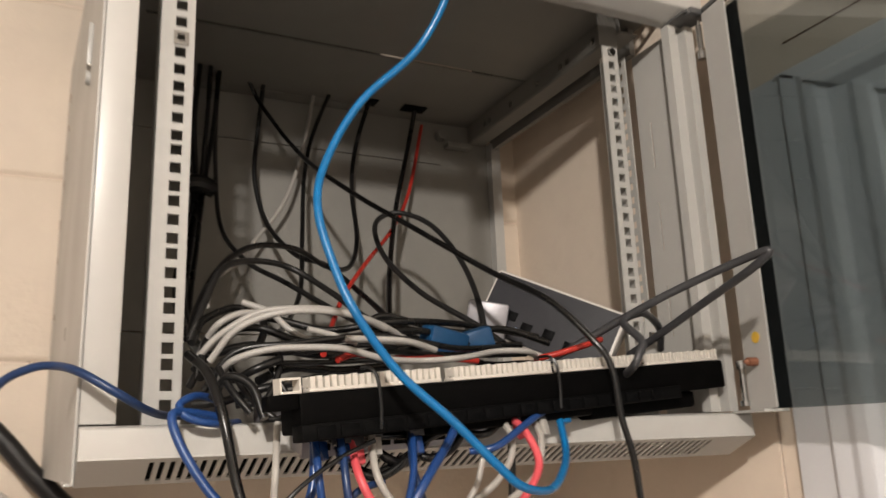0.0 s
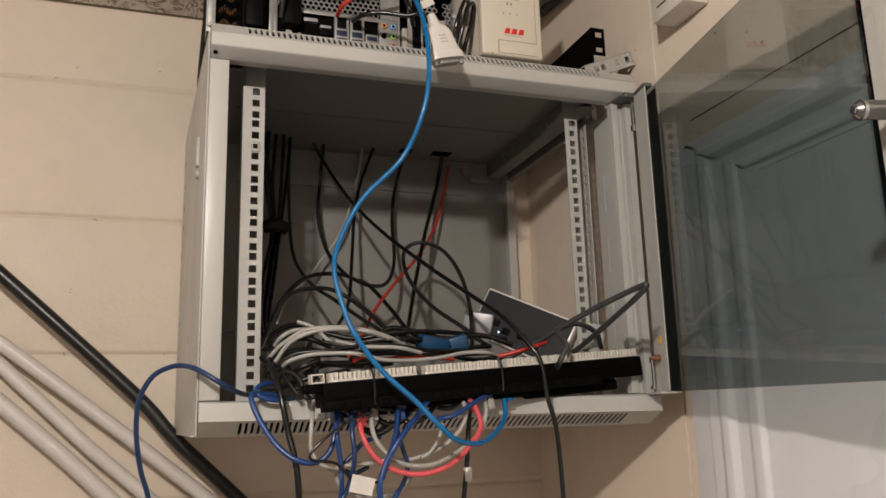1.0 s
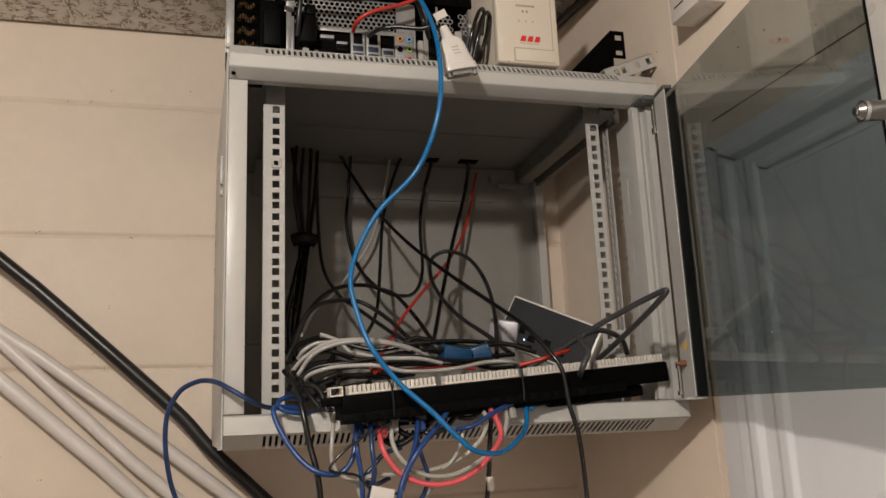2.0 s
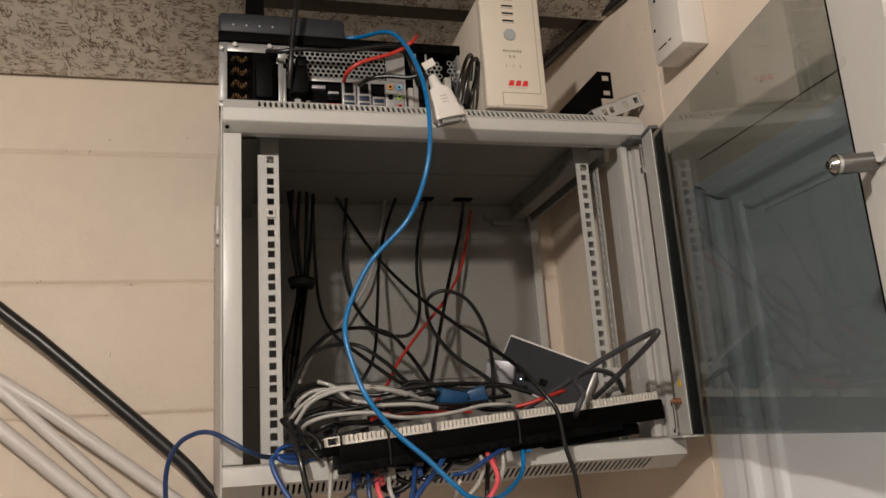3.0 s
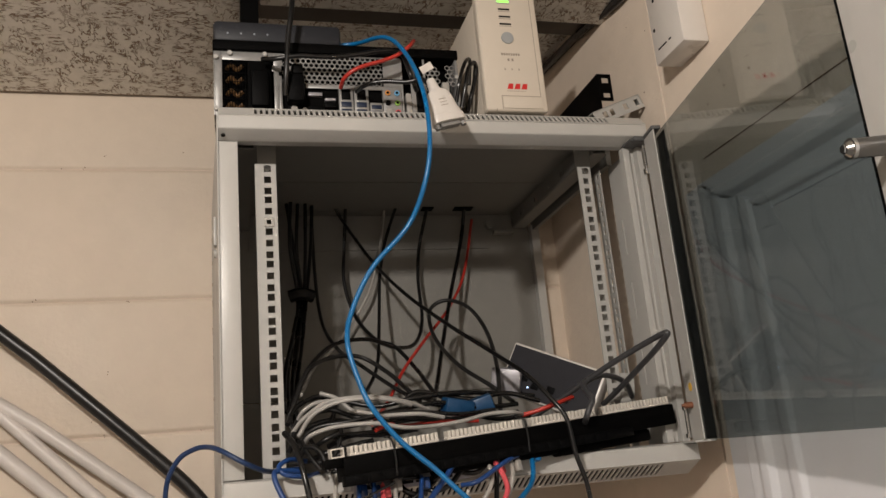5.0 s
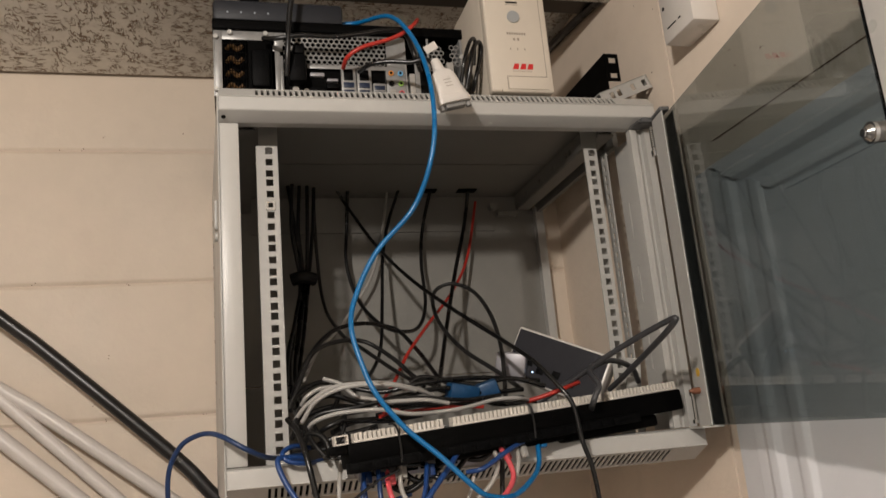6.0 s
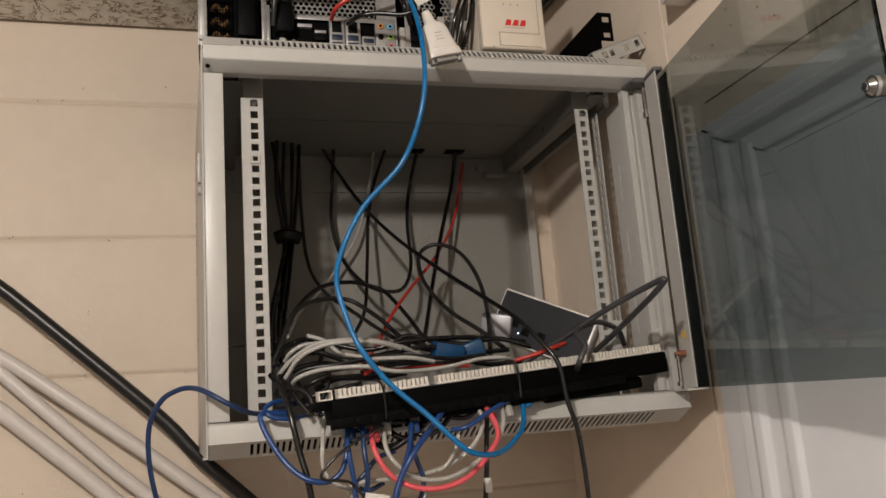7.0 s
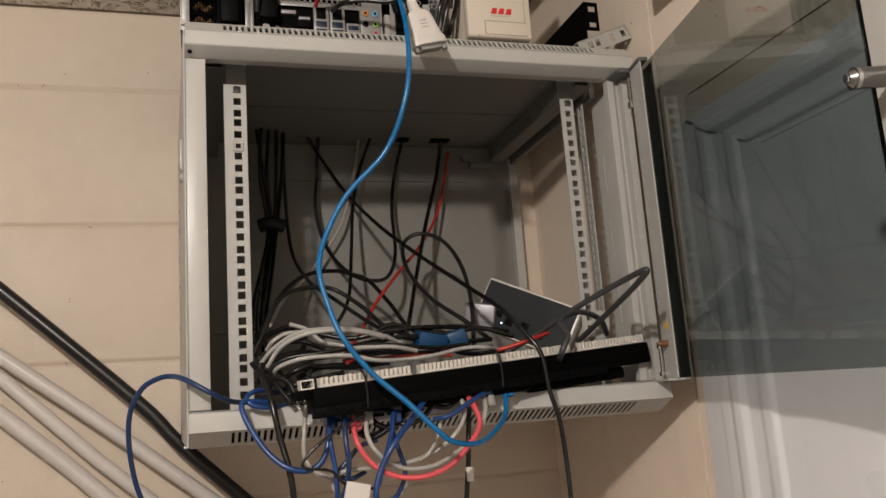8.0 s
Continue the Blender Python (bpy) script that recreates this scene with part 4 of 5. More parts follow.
for h in (0.05, 0.13):
    port("usb_port", 734, 780, h, h + 0.055, M_USB, 0.002)
port("audio_block", 790, 878, 0.02, 0.44, M_ZINC, 0.0008)
for u, h, m in ((812, 0.36, M_ORANGE), (812, 0.22, M_BLACKPL), (855, 0.36, M_SKY), (855, 0.22, M_LIME), (855, 0.09, M_PINK)):
    bm = cyl(bmesh.new(), (ux(u), PYF + 0.001, hz(h)), (ux(u), PYF - 0.0032, hz(h)), 0.0037, 16)
    jack = part("audio_jack", bm, m, pc)
    part("hole", cyl(bmesh.new(), (ux(u), PYF - 0.003, hz(h)), (ux(u), PYF - 0.0036, hz(h)), 0.002, 10), M_BLACKPL, jack)
port("optical_port", 802, 828, 0.05, 0.14, M_GREYCABLE, 0.002)
port("monitor_port", 898, 922, 0.06, 0.36, M_GREYCABLE, 0.003, "white monitor socket")
port("slot_cover", 950, 988, 0.02, 0.80, M_BLACKPL, 0.0)
port("slot_label", 1080, 1112, 0.35, 0.55, M_GREYCABLE, 0.0006)
for u, h in ((50, 0.08), (50, 0.78), (110, 0.84), (262, 0.84), (165, 0.03), (1152, 0.62), (1152, 0.1)):
    part("screw", cyl(bmesh.new(), (ux(u), PYF - 0.002, hz(h)), (ux(u), PYF - 0.0045, hz(h)), 0.0032, 12), M_RAIL, pc)

# modem on the computer
modem = thing("modem", "slim dark slate modem with four lights, on the computer", "modem", (-0.21, 0.1, 0.609))
part("shell", new_box(-0.300, -0.128, 0.016, 0.19, 0.6093, 0.6400, bevel=0.006), M_SLATE, modem)
for i in range(4):
    x = -0.281 + i * 0.0175
    part("indicator", cyl(bmesh.new(), (x, 0.018, 0.6200), (x, 0.0155, 0.6200), 0.0014, 8), M_LEDW, modem, "small white light")
# Plain black strip, upright from modem height into the ceiling gap.
single("black_strip", new_box(-0.262, -0.236, 0.10, 0.13, 0.64, 0.80), M_BLACKMET, "black upright strip at the ceiling gap", "strap", (-0.25, 0.115, 0.64))

# ---- uninterruptible power supply ----
UX0, UX1, UY, UZ0, UZ1 = 0.0665, 0.1565, -0.012, 0.5010, 0.6880
ups = thing("backup_power_supply", "upright cream plastic backup power supply standing on the cabinet", "power supply", ((UX0 + UX1) / 2, 0.12, UZ0))
part("body", new_box(UX0, UX1, UY + 0.016, 0.26, UZ0, UZ1 - 0.004, bevel=0.004), M_IVORY, ups)
bm = new_box(UX0 - 0.001, UX1 + 0.001, UY, UY + 0.018, UZ0 + 0.002, UZ1, bevel=0.004, seg=3)
part("front_panel", bm, M_IVORY, ups)
bm = bmesh.new()
for x0, x1, z0, z1 in ((0.0890, 0.1480, 0.5255, 0.5263), (0.0890, 0.0898, 0.5060, 0.5260), (0.1473, 0.1480, 0.5260, 0.6860), (0.0800, 0.0806, 0.5030, 0.5060)):
    box(bm, x0, x1, UY - 0.0004, UY + 0.001, z0, z1)
part("seams", bm, M_PRINT, ups)
part("flap", new_box(0.0902, 0.1500, UY - 0.0016, UY + 0.004, 0.5065, 0.5250, bevel=0.001), M_IVORY, ups)
part("button", cyl(bmesh.new(), (0.1075, UY + 0.001, 0.6170), (0.1075, UY - 0.0022, 0.6170), 0.0090, 28), M_BUTTON, ups, "round grey button")
for z, m in ((0.6770, M_LED), (0.6640, M_BLACKPL), (0.6520, M_BLACKPL), (0.6400, M_BLACKPL)):
    part("indicator", new_box(0.0985, 0.1160, UY - 0.0007, UY + 0.001, z - 0.0013, z + 0.0013, bevel=0.0004), m, ups, "green light" if m is M_LED else "")
bm = bmesh.new()
for z in (0.6735, 0.6605, 0.6485, 0.6365):
    box(bm, 0.0975, 0.1165, UY - 0.0003, UY + 0.001, z - 0.0004, z + 0.0004)
for i in range(8):
    box(bm, 0.0955 + i * 0.0036, 0.0980 + i * 0.0036, UY - 0.0003, UY + 0.001, 0.5895, 0.5930)
for i in range(2):
    box(bm, 0.1040 + i * 0.006, 0.1070 + i * 0.006, UY - 0.0003, UY + 0.001, 0.5805, 0.5845)
for i in range(3):
    box(bm, 0.0980 + i * 0.0105, 0.0995 + i * 0.0105, UY - 0.0003, UY + 0.001, 0.5660, 0.5690)
for i in range(9):
    box(bm, 0.0985 + i * 0.0032, 0.1005 + i * 0.0032, UY - 0.0003, UY + 0.001, 0.5330, 0.5340)
part("small_print", bm, M_PRINT, ups, "faint unreadable print")
bm = bmesh.new()
for i in range(3):
    x = 0.0985 + i * 0.0105
    v = [bm.verts.new((x + a, UY - 0.0005, 0.5365 + b)) for a, b in ((0, 0), (0.0085, 0), (0.0100, 0.0085), (0.0035, 0.0085))]
    bm.faces.new(v)
part("badge", bm, M_LOGO, ups, "red maker's badge")

# white adapter plug hanging over the edge
az = (Vector((-0.028, -0.078, 0.500)) - Vector((-0.010, -0.084, 0.440))).normalized()
ax = Vector((0.92, 0.12, 0.36))
ax = (ax - az * ax.dot(az)).normalized()
MA = Matrix((ax, az.cross(ax), az)).transposed().to_4x4()
MA.translation = (-0.028, -0.078, 0.502)
ad = thing("monitor_adapter", "white monitor adapter plug hanging by its cable over the cabinet edge", "adapter", m=MA)


def loft(sections, seg=28, power=0.55):
    """A moulded body: rounded sections (height, half width, half depth) joined from top to bottom."""
    bm = bmesh.new()
    rings = []
    for z, w, d in sections:
        ring = []
        for i in range(seg):
            c, n = math.cos(2 * math.pi * i / seg), math.sin(2 * math.pi * i / seg)
            ring.append(bm.verts.new((math.copysign(abs(c) ** power, c) * w, math.copysign(abs(n) ** power, n) * d, z)))
        rings.append(ring)
    for r0, r1 in zip(rings, rings[1:]):
        for i in range(seg):
            bm.faces.new((r0[i], r0[(i + 1) % seg], r1[(i + 1) % seg], r1[i]))
    bm.faces.new(rings[0][::-1])
    bm.faces.new(rings[-1])
    return bm


part("neck", loft([(0.010, 0.0048, 0.0048), (0.004, 0.0058, 0.0058), (-0.003, 0.0066, 0.0066), (-0.009, 0.0085, 0.0076)], power=0.8), M_WHITEPL, ad, local=True)
part("shell", loft([(-0.008, 0.0088, 0.0076), (-0.0105, 0.0128, 0.0086), (-0.0145, 0.0162, 0.0092), (-0.020, 0.0176, 0.0095), (-0.036, 0.0188, 0.0095), (-0.0425, 0.0206, 0.0095), (-0.0455, 0.0212, 0.0092)]), M_WHITEPL, ad, local=True)
part("flange", loft([(-0.0456, 0.0222, 0.0098), (-0.0475, 0.0228, 0.0102), (-0.0540, 0.0228, 0.0102), (-0.0555, 0.0222, 0.0098)]), M_WHITEPL, ad, local=True)
part("connector", box(bmesh.new(), -0.0135, 0.0135, -0.005, 0.005, -0.061, -0.055, bevel=0.001), M_ZINC, ad, "steel connector shell", local=True)
for s in (-1, 1):
    part("thumb_screw", cyl(bmesh.new(), (s * 0.0185, 0, -0.054), (s * 0.0185, 0, -0.062), 0.0035, 12), M_ZINC, ad, local=True)
bm = bmesh.new()
for i in range(3):
    box(bm, -0.0055, 0.0045, 0.0094, 0.0097, -0.034 + i * 0.0045, -0.0332 + i * 0.0045)
    box(bm, -0.0055, 0.0045, -0.0097, -0.0094, -0.034 + i * 0.0045, -0.0332 + i * 0.0045)
part("small_print", bm, M_PRINT, ad, "moulded unreadable print", local=True)
bm = box(bmesh.new(), -0.009, 0.009, -0.0006, 0.0006, -0.005, 0.005, m=pose(-0.030, -0.062, 0.537, 10, -32, 0))
single("cable_tag", bm, M_WHITEPL, "white paper tag on the monitor cable", "tag", (-0.030, -0.062, 0.532))
bm = box(bmesh.new(), -0.013, 0.013, -0.001, 0.001, -0.009, 0.009, m=pose(-0.130, -0.105, -0.056, 0, 14, 8))
single("cable_tag", bm, M_WHITEPL, "white label on the cables below the switch", "tag", (-0.130, -0.105, -0.064))
bm = new_box(0.0045, 0.0125, -0.0555, -0.0465, -0.062, -0.046, bevel=0.001)
single("cable_tag", bm, M_WHITEPL, "white tag round a black cable below the switch", "tag", (0.008, -0.051, -0.062))

# black blanking plate and punched bracket lying on the roof
plate = thing("rack_shelf", "black steel rack shelf with slotted ears, standing on the cabinet roof", "rack shelf", (0.25, 0.15, 0.5008))
bm = bmesh.new()
box(bm, 0.262, 0.264, 0.030, 0.36, 0.5008, 0.589)
box(bm, 0.17, 0.262, 0.06, 0.36, 0.5008, 0.503)
part("side", bm, M_BLACKMET, plate)
bm = bmesh.new()
E0 = 0.264
for x0, x1, z0, z1 in ((0, 0.0205, 0.583, 0.589), (0, 0.005, 0.574, 0.583), (0.0165, 0.0205, 0.574, 0.583), (0, 0.0205, 0.558, 0.574), (0, 0.005, 0.550, 0.558), (0.0165, 0.0205, 0.550, 0.558), (0, 0.0205, 0.545, 0.550)):
    box(bm, E0 + x0, E0 + x1, 0.030, 0.032, z0, z1)
part("ear", bm, M_BLACKMET, plate)
q = pose(0.253, 0.028, 0.5030, 0, -23, 4)
br = thing("punched_bracket", "light grey punched steel bracket lying on the roof", "bracket", m=q)
bm = bmesh.new()
hs = [(-0.005, 0.005, x - 0.004, x + 0.004) for x in (0.02, 0.033, 0.06, 0.082)]
perforated(bm, -0.011, 0.011, 0.0, 0.092, [(a, b, c, d) for a, b, c, d in hs], 0.0015, pose(0, 0, 0.011, 0, 90, 0))
part("strip", bm, M_RAIL, br, local=True)
bm = bmesh.new()
box(bm, 0.0, 0.092, 0.0, 0.02, 0.0205, 0.022)
box(bm, 0.0905, 0.092, 0.0, 0.02, 0.004, 0.0205)
part("flange", bm, M_RAIL, br, local=True)

# white box on the plaster wall
wb = thing("junction_box", "white plastic sensor box screwed to the plaster wall", "wall box", (0.32, -0.11, 0.547))
part("body", new_box(0.301, W_EAST + 0.0005, -0.147, -0.073, 0.547, 0.655, bevel=0.003), M_WHITEPL, wb)
bm = bmesh.new()
for y, z in ((-0.083, 0.598), (-0.092, 0.640), (-0.135, 0.632)):
    cyl(bm, (0.3015, y, z), (0.3006, y, z), 0.0028, 10)
box(bm, 0.3004, 0.3015, -0.108, -0.086, 0.5655, 0.5675)
box(bm, 0.3004, 0.3015, -0.120, -0.114, 0.5655, 0.5675)
part("slits", bm, M_BLACKPL, wb)

# pipes slanting down the block wall
def pipe(name, label, material, r, pts):
    pts = [Vector(p) for p in pts]
    first, last = pts[0] - pts[1], pts[-1] - pts[-2]
    pts = [pts[0] + first.normalized() * 0.5] + pts + [pts[-1] + last.normalized() * 0.4]
    return single(name, tube(bmesh.new(), pts, r, 16, 6), material, label, "pipe", pts[1], group="water pipes on the wall" if name == "water_pipe" else "", angle=50.0)


pipe("hose", "thick black hose slanting down in front of the block wall", M_PIPEB, 0.0107, [(-0.634, 0.39, 0.295), (-0.567, 0.39, 0.238), (-0.376, 0.39, 0.062), (-0.315, 0.39, -0.006), (-0.228, 0.39, -0.090)])
pipe("water_pipe", "white-painted pipe slanting down the block wall", M_PIPEW, 0.0110, [(-0.636, 0.41, 0.187), (-0.567, 0.41, 0.139), (-0.401, 0.41, 0.011), (-0.315, 0.41, -0.058)])
pipe("water_pipe", "white-painted pipe slanting down the block wall", M_PIPEW, 0.0105, [(-0.563, 0.41, 0.104), (-0.439, 0.41, -0.016), (-0.397, 0.41, -0.053)])
pipe("water_pipe", "white-painted pipe slanting down the block wall", M_PIPEW, 0.0125, [(-0.559, 0.41, 0.048), (-0.478, 0.41, -0.024), (-0.436, 0.41, -0.064)])

# ---- cables ----
cable("power_cable", "black cable crossing the open cabinet and hanging out in front", M_BLACK, 0.0033, [(-0.101, 0.400, 0.505), (-0.079, 0.400, 0.465), (-0.046, 0.330, 0.377), (-0.020, 0.220, 0.298), (0.014, 0.120, 0.231), (0.056, 0.050, 0.176), (0.075, -0.020, 0.136), (0.094, -0.050, 0.100), (0.106, -0.060, 0.075), (0.112, -0.060, 0.034), (0.122, -0.060, -0.006), (0.126, -0.060, -0.071), (0.125, -0.060, -0.120), (0.119, -0.060, -0.186)])
cable("power_cable", "black power cable hanging down the back of the cabinet", M_BLACK, 0.0036, [(-0.078, 0.400, 0.513), (-0.084, 0.410, 0.430), (-0.089, 0.400, 0.365), (-0.077, 0.380, 0.299), (-0.053, 0.330, 0.248), (-0.030, 0.280, 0.225), (-0.014, 0.200, 0.175), (-0.010, 0.120, 0.133), (-0.002, 0.060, 0.115)])
cable("power_cable", "black power cable hanging down the back of the cabinet", M_BLACK, 0.0033, [(0.018, 0.400, 0.512), (-0.010, 0.400, 0.438), (-0.028, 0.380, 0.369), (-0.042, 0.340, 0.280), (-0.061, 0.280, 0.196), (-0.097, 0.200, 0.145), (-0.133, 0.100, 0.118)])
cable("power_cable", "black power cable hanging down the back of the cabinet", M_BLACK, 0.0036, [(0.077, 0.400, 0.513), (0.055, 0.410, 0.430), (0.045, 0.400, 0.363), (0.037, 0.360, 0.282), (0.012, 0.320, 0.235), (-0.030, 0.280, 0.224), (-0.078, 0.240, 0.232), (-0.132, 0.200, 0.222), (-0.170, 0.160, 0.193), (-0.200, 0.100, 0.148), (-0.215, 0.060, 0.108), (-0.208, 0.020, 0.085)])
cable("power_cable", "black power cable hanging down the back of the cabinet", M_BLACK, 0.0040, [(0.148, 0.400, 0.516), (0.136, 0.410, 0.440), (0.094, 0.360, 0.332), (0.050, 0.280, 0.229), (0.007, 0.180, 0.142), (-0.020, 0.100, 0.116)])
cable("power_cable", "black power cable hanging down the back of the cabinet", M_DARKGREY, 0.0033, [(-0.142, 0.390, 0.512), (-0.140, 0.400, 0.386), (-0.134, 0.380, 0.290), (-0.119, 0.300, 0.229), (-0.096, 0.220, 0.190), (-0.062, 0.140, 0.145), (-0.036, 0.100, 0.121)])
cable("power_cable", "black cable arching over the cable heap in the cabinet", M_DARKGREY, 0.0036, [(-0.216, 0.050, 0.104), (-0.203, 0.070, 0.137), (-0.184, 0.100, 0.173), (-0.147, 0.150, 0.194), (-0.102, 0.180, 0.197), (-0.067, 0.150, 0.167), (-0.047, 0.100, 0.133), (-0.023, 0.070, 0.117)])
cable("power_cable", "dark grey cable looping inside the cabinet", M_DARKGREY, 0.0036, [(0.070, 0.080, 0.098), (0.091, 0.140, 0.171), (0.099, 0.200, 0.232), (0.089, 0.250, 0.279), (0.060, 0.280, 0.298), (0.032, 0.280, 0.281), (0.026, 0.240, 0.232), (0.043, 0.180, 0.179), (0.074, 0.120, 0.137), (0.093, 0.080, 0.107)])
cable("network_cable", "red cable hanging against the back of the cabinet", M_RED, 0.0030, [(0.164, 0.420, 0.483), (0.132, 0.400, 0.372), (0.081, 0.340, 0.297), (0.012, 0.260, 0.227), (-0.036, 0.200, 0.176), (-0.071, 0.140, 0.130), (-0.117, 0.020, 0.090)])
cable("network_cable", "thin off-white cable hanging at the back of the cabinet", M_GREYCABLE, 0.0028, [(-0.004, 0.410, 0.515), (-0.019, 0.410, 0.430), (-0.046, 0.400, 0.343), (-0.085, 0.400, 0.283), (-0.118, 0.380, 0.241), (-0.156, 0.300, 0.203), (-0.196, 0.100, 0.140)])
cable("power_cable", "black cable of a tied bundle beside the mounting rail", M_BLACK, 0.0036, [(-0.180, 0.360, 0.498), (-0.184, 0.360, 0.416), (-0.174, 0.355, 0.326), (-0.188, 0.300, 0.258), (-0.209, 0.200, 0.183), (-0.219, 0.100, 0.119)])
cable("power_cable", "black cable of a tied bundle beside the mounting rail", M_BLACK, 0.0036, [(-0.167, 0.370, 0.502), (-0.172, 0.370, 0.419), (-0.169, 0.360, 0.327), (-0.191, 0.300, 0.240), (-0.206, 0.200, 0.167), (-0.212, 0.100, 0.111)])
cable("power_cable", "black cable of a tied bundle beside the mounting rail", M_BLACK, 0.0036, [(-0.154, 0.370, 0.502), (-0.157, 0.370, 0.419), (-0.164, 0.360, 0.326), (-0.184, 0.300, 0.240), (-0.200, 0.200, 0.158), (-0.205, 0.100, 0.104)])
cable("power_cable", "black cable of a tied bundle beside the mounting rail", M_BLACK, 0.0036, [(-0.141, 0.380, 0.506), (-0.147, 0.380, 0.422), (-0.160, 0.360, 0.326), (-0.175, 0.300, 0.240), (-0.195, 0.200, 0.150), (-0.201, 0.100, 0.103)])
cable("power_cable", "black cable of a tied bundle beside the mounting rail", M_BLACK, 0.0036, [(-0.187, 0.370, 0.500), (-0.176, 0.370, 0.409), (-0.167, 0.365, 0.328), (-0.180, 0.300, 0.249), (-0.203, 0.200, 0.150), (-0.213, 0.120, 0.120)])
cable("network_cable", "bright blue network cable draped from the computer across the open cabinet", M_BLUE, 0.0034, [(-0.136, 0.040, 0.622), (-0.105, 0.030, 0.621), (-0.074, -0.020, 0.604), (-0.058, -0.060, 0.561), (-0.049, -0.100, 0.493), (-0.049, -0.120, 0.423), (-0.057, -0.120, 0.365), (-0.078, -0.100, 0.311), (-0.123, -0.090, 0.262), (-0.150, -0.090, 0.212), (-0.159, -0.100, 0.175), (-0.152, -0.110, 0.135), (-0.140, -0.120, 0.100), (-0.111, -0.120, 0.062), (-0.078, -0.130, 0.030), (-0.053, -0.140, 0.002), (-0.034, -0.140, -0.013), (0.000, -0.120, -0.017), (0.032, -0.090, -0.005), (0.055, -0.060, 0.012), (0.065, -0.035, 0.045)])
cable("power_cable", "grey twin cable folded out of the cabinet", M_GREY, 0.0042, [(0.096, 0.030, 0.085), (0.126, 0.010, 0.102), (0.151, -0.020, 0.120), (0.175, -0.060, 0.138), (0.198, -0.110, 0.154), (0.207, -0.148, 0.160), (0.206, -0.130, 0.149), (0.208, -0.070, 0.131), (0.203, -0.010, 0.109), (0.199, 0.030, 0.095)])
cable("power_cable", "dark grey cable curling over the patch panel", M_GREY, 0.0042, [(0.248, 0.040, 0.103), (0.232, 0.020, 0.119), (0.206, -0.000, 0.127), (0.176, -0.020, 0.128), (0.147, -0.030, 0.117), (0.145, -0.055, 0.097), (0.137, -0.060, 0.085), (0.134, -0.055, 0.075), (0.145, -0.020, 0.067), (0.158, 0.020, 0.064)])
cable("network_cable", "blue network cable looping out over the edge of the cabinet", M_NAVY, 0.0034, [(-0.336, 0.070, -0.120), (-0.344, 0.060, -0.070), (-0.354, 0.050, -0.036), (-0.360, 0.040, 0.005), (-0.358, 0.030, 0.041), (-0.345, 0.020, 0.066), (-0.327, 0.010, 0.076), (-0.312, 0.000, 0.077), (-0.297, -0.020, 0.071), (-0.273, -0.030, 0.056), (-0.252, -0.010, 0.046), (-0.233, 0.030, 0.044), (-0.207, 0.050, 0.045)])
cable("network_cable", "blue network cable looping out over the cabinet lip", M_ROYAL, 0.0032, [(-0.200, 0.000, 0.052), (-0.221, -0.020, 0.055), (-0.234, -0.030, 0.048), (-0.228, -0.035, 0.039), (-0.207, -0.030, 0.035), (-0.188, 0.000, 0.037)])
cable("network_cable", "blue network cable hanging below the patch panel", M_ROYAL, 0.0036, [(-0.206, -0.020, 0.040), (-0.228, -0.030, 0.043), (-0.240, -0.040, 0.040), (-0.233, -0.050, 0.017), (-0.214, -0.060, -0.013), (-0.192, -0.070, -0.030), (-0.168, -0.070, -0.031), (-0.154, -0.070, -0.012), (-0.149, -0.060, 0.029)])
cable("network_cable", "blue network cable hanging below the patch panel", M_ROYAL, 0.0032, [(-0.150, -0.060, 0.035), (-0.152, -0.080, -0.003), (-0.148, -0.080, -0.033), (-0.147, -0.080, -0.061), (-0.149, -0.060, -0.097)])
cable("network_cable", "blue network cable hanging below the patch panel", M_NAVY, 0.0032, [(-0.135, -0.070, 0.031), (-0.137, -0.090, -0.004), (-0.135, -0.090, -0.033), (-0.141, -0.080, -0.062), (-0.151, -0.080, -0.078)])
cable("network_cable", "blue network cable hanging below the patch panel", M_ROYAL, 0.0036, [(-0.035, -0.060, 0.041), (-0.056, -0.080, 0.019), (-0.085, -0.100, -0.008), (-0.103, -0.100, -0.036), (-0.110, -0.100, -0.063), (-0.100, -0.090, -0.085), (-0.084, -0.080, -0.067)])
cable("network_cable", "blue network cable hanging below the patch panel", M_NAVY, 0.0030, [(-0.077, -0.060, 0.027), (-0.083, -0.075, 0.003), (-0.079, -0.080, -0.018), (-0.073, -0.080, -0.039), (-0.077, -0.080, -0.056), (-0.089, -0.070, -0.079)])
cable("network_cable", "blue network cable hanging below the patch panel", M_ROYAL, 0.0030, [(-0.080, -0.070, 0.021), (-0.087, -0.085, -0.003), (-0.097, -0.095, -0.025), (-0.107, -0.100, -0.052)])
cable("network_cable", "blue network cable hanging below the patch panel", M_ROYAL, 0.0032, [(-0.035, -0.070, 0.010), (-0.018, -0.080, 0.013), (0.013, -0.070, 0.028), (0.042, -0.050, 0.038), (0.068, -0.030, 0.043)])
cable("network_cable", "pink network cable looping below the patch panel", M_PINK, 0.0034, [(-0.124, -0.060, 0.024), (-0.125, -0.085, -0.005), (-0.111, -0.090, -0.030), (-0.089, -0.095, -0.044), (-0.060, -0.100, -0.048), (-0.028, -0.100, -0.039), (-0.002, -0.095, -0.018), (0.014, -0.085, 0.001), (0.013, -0.070, 0.023), (0.011, -0.050, 0.035)])
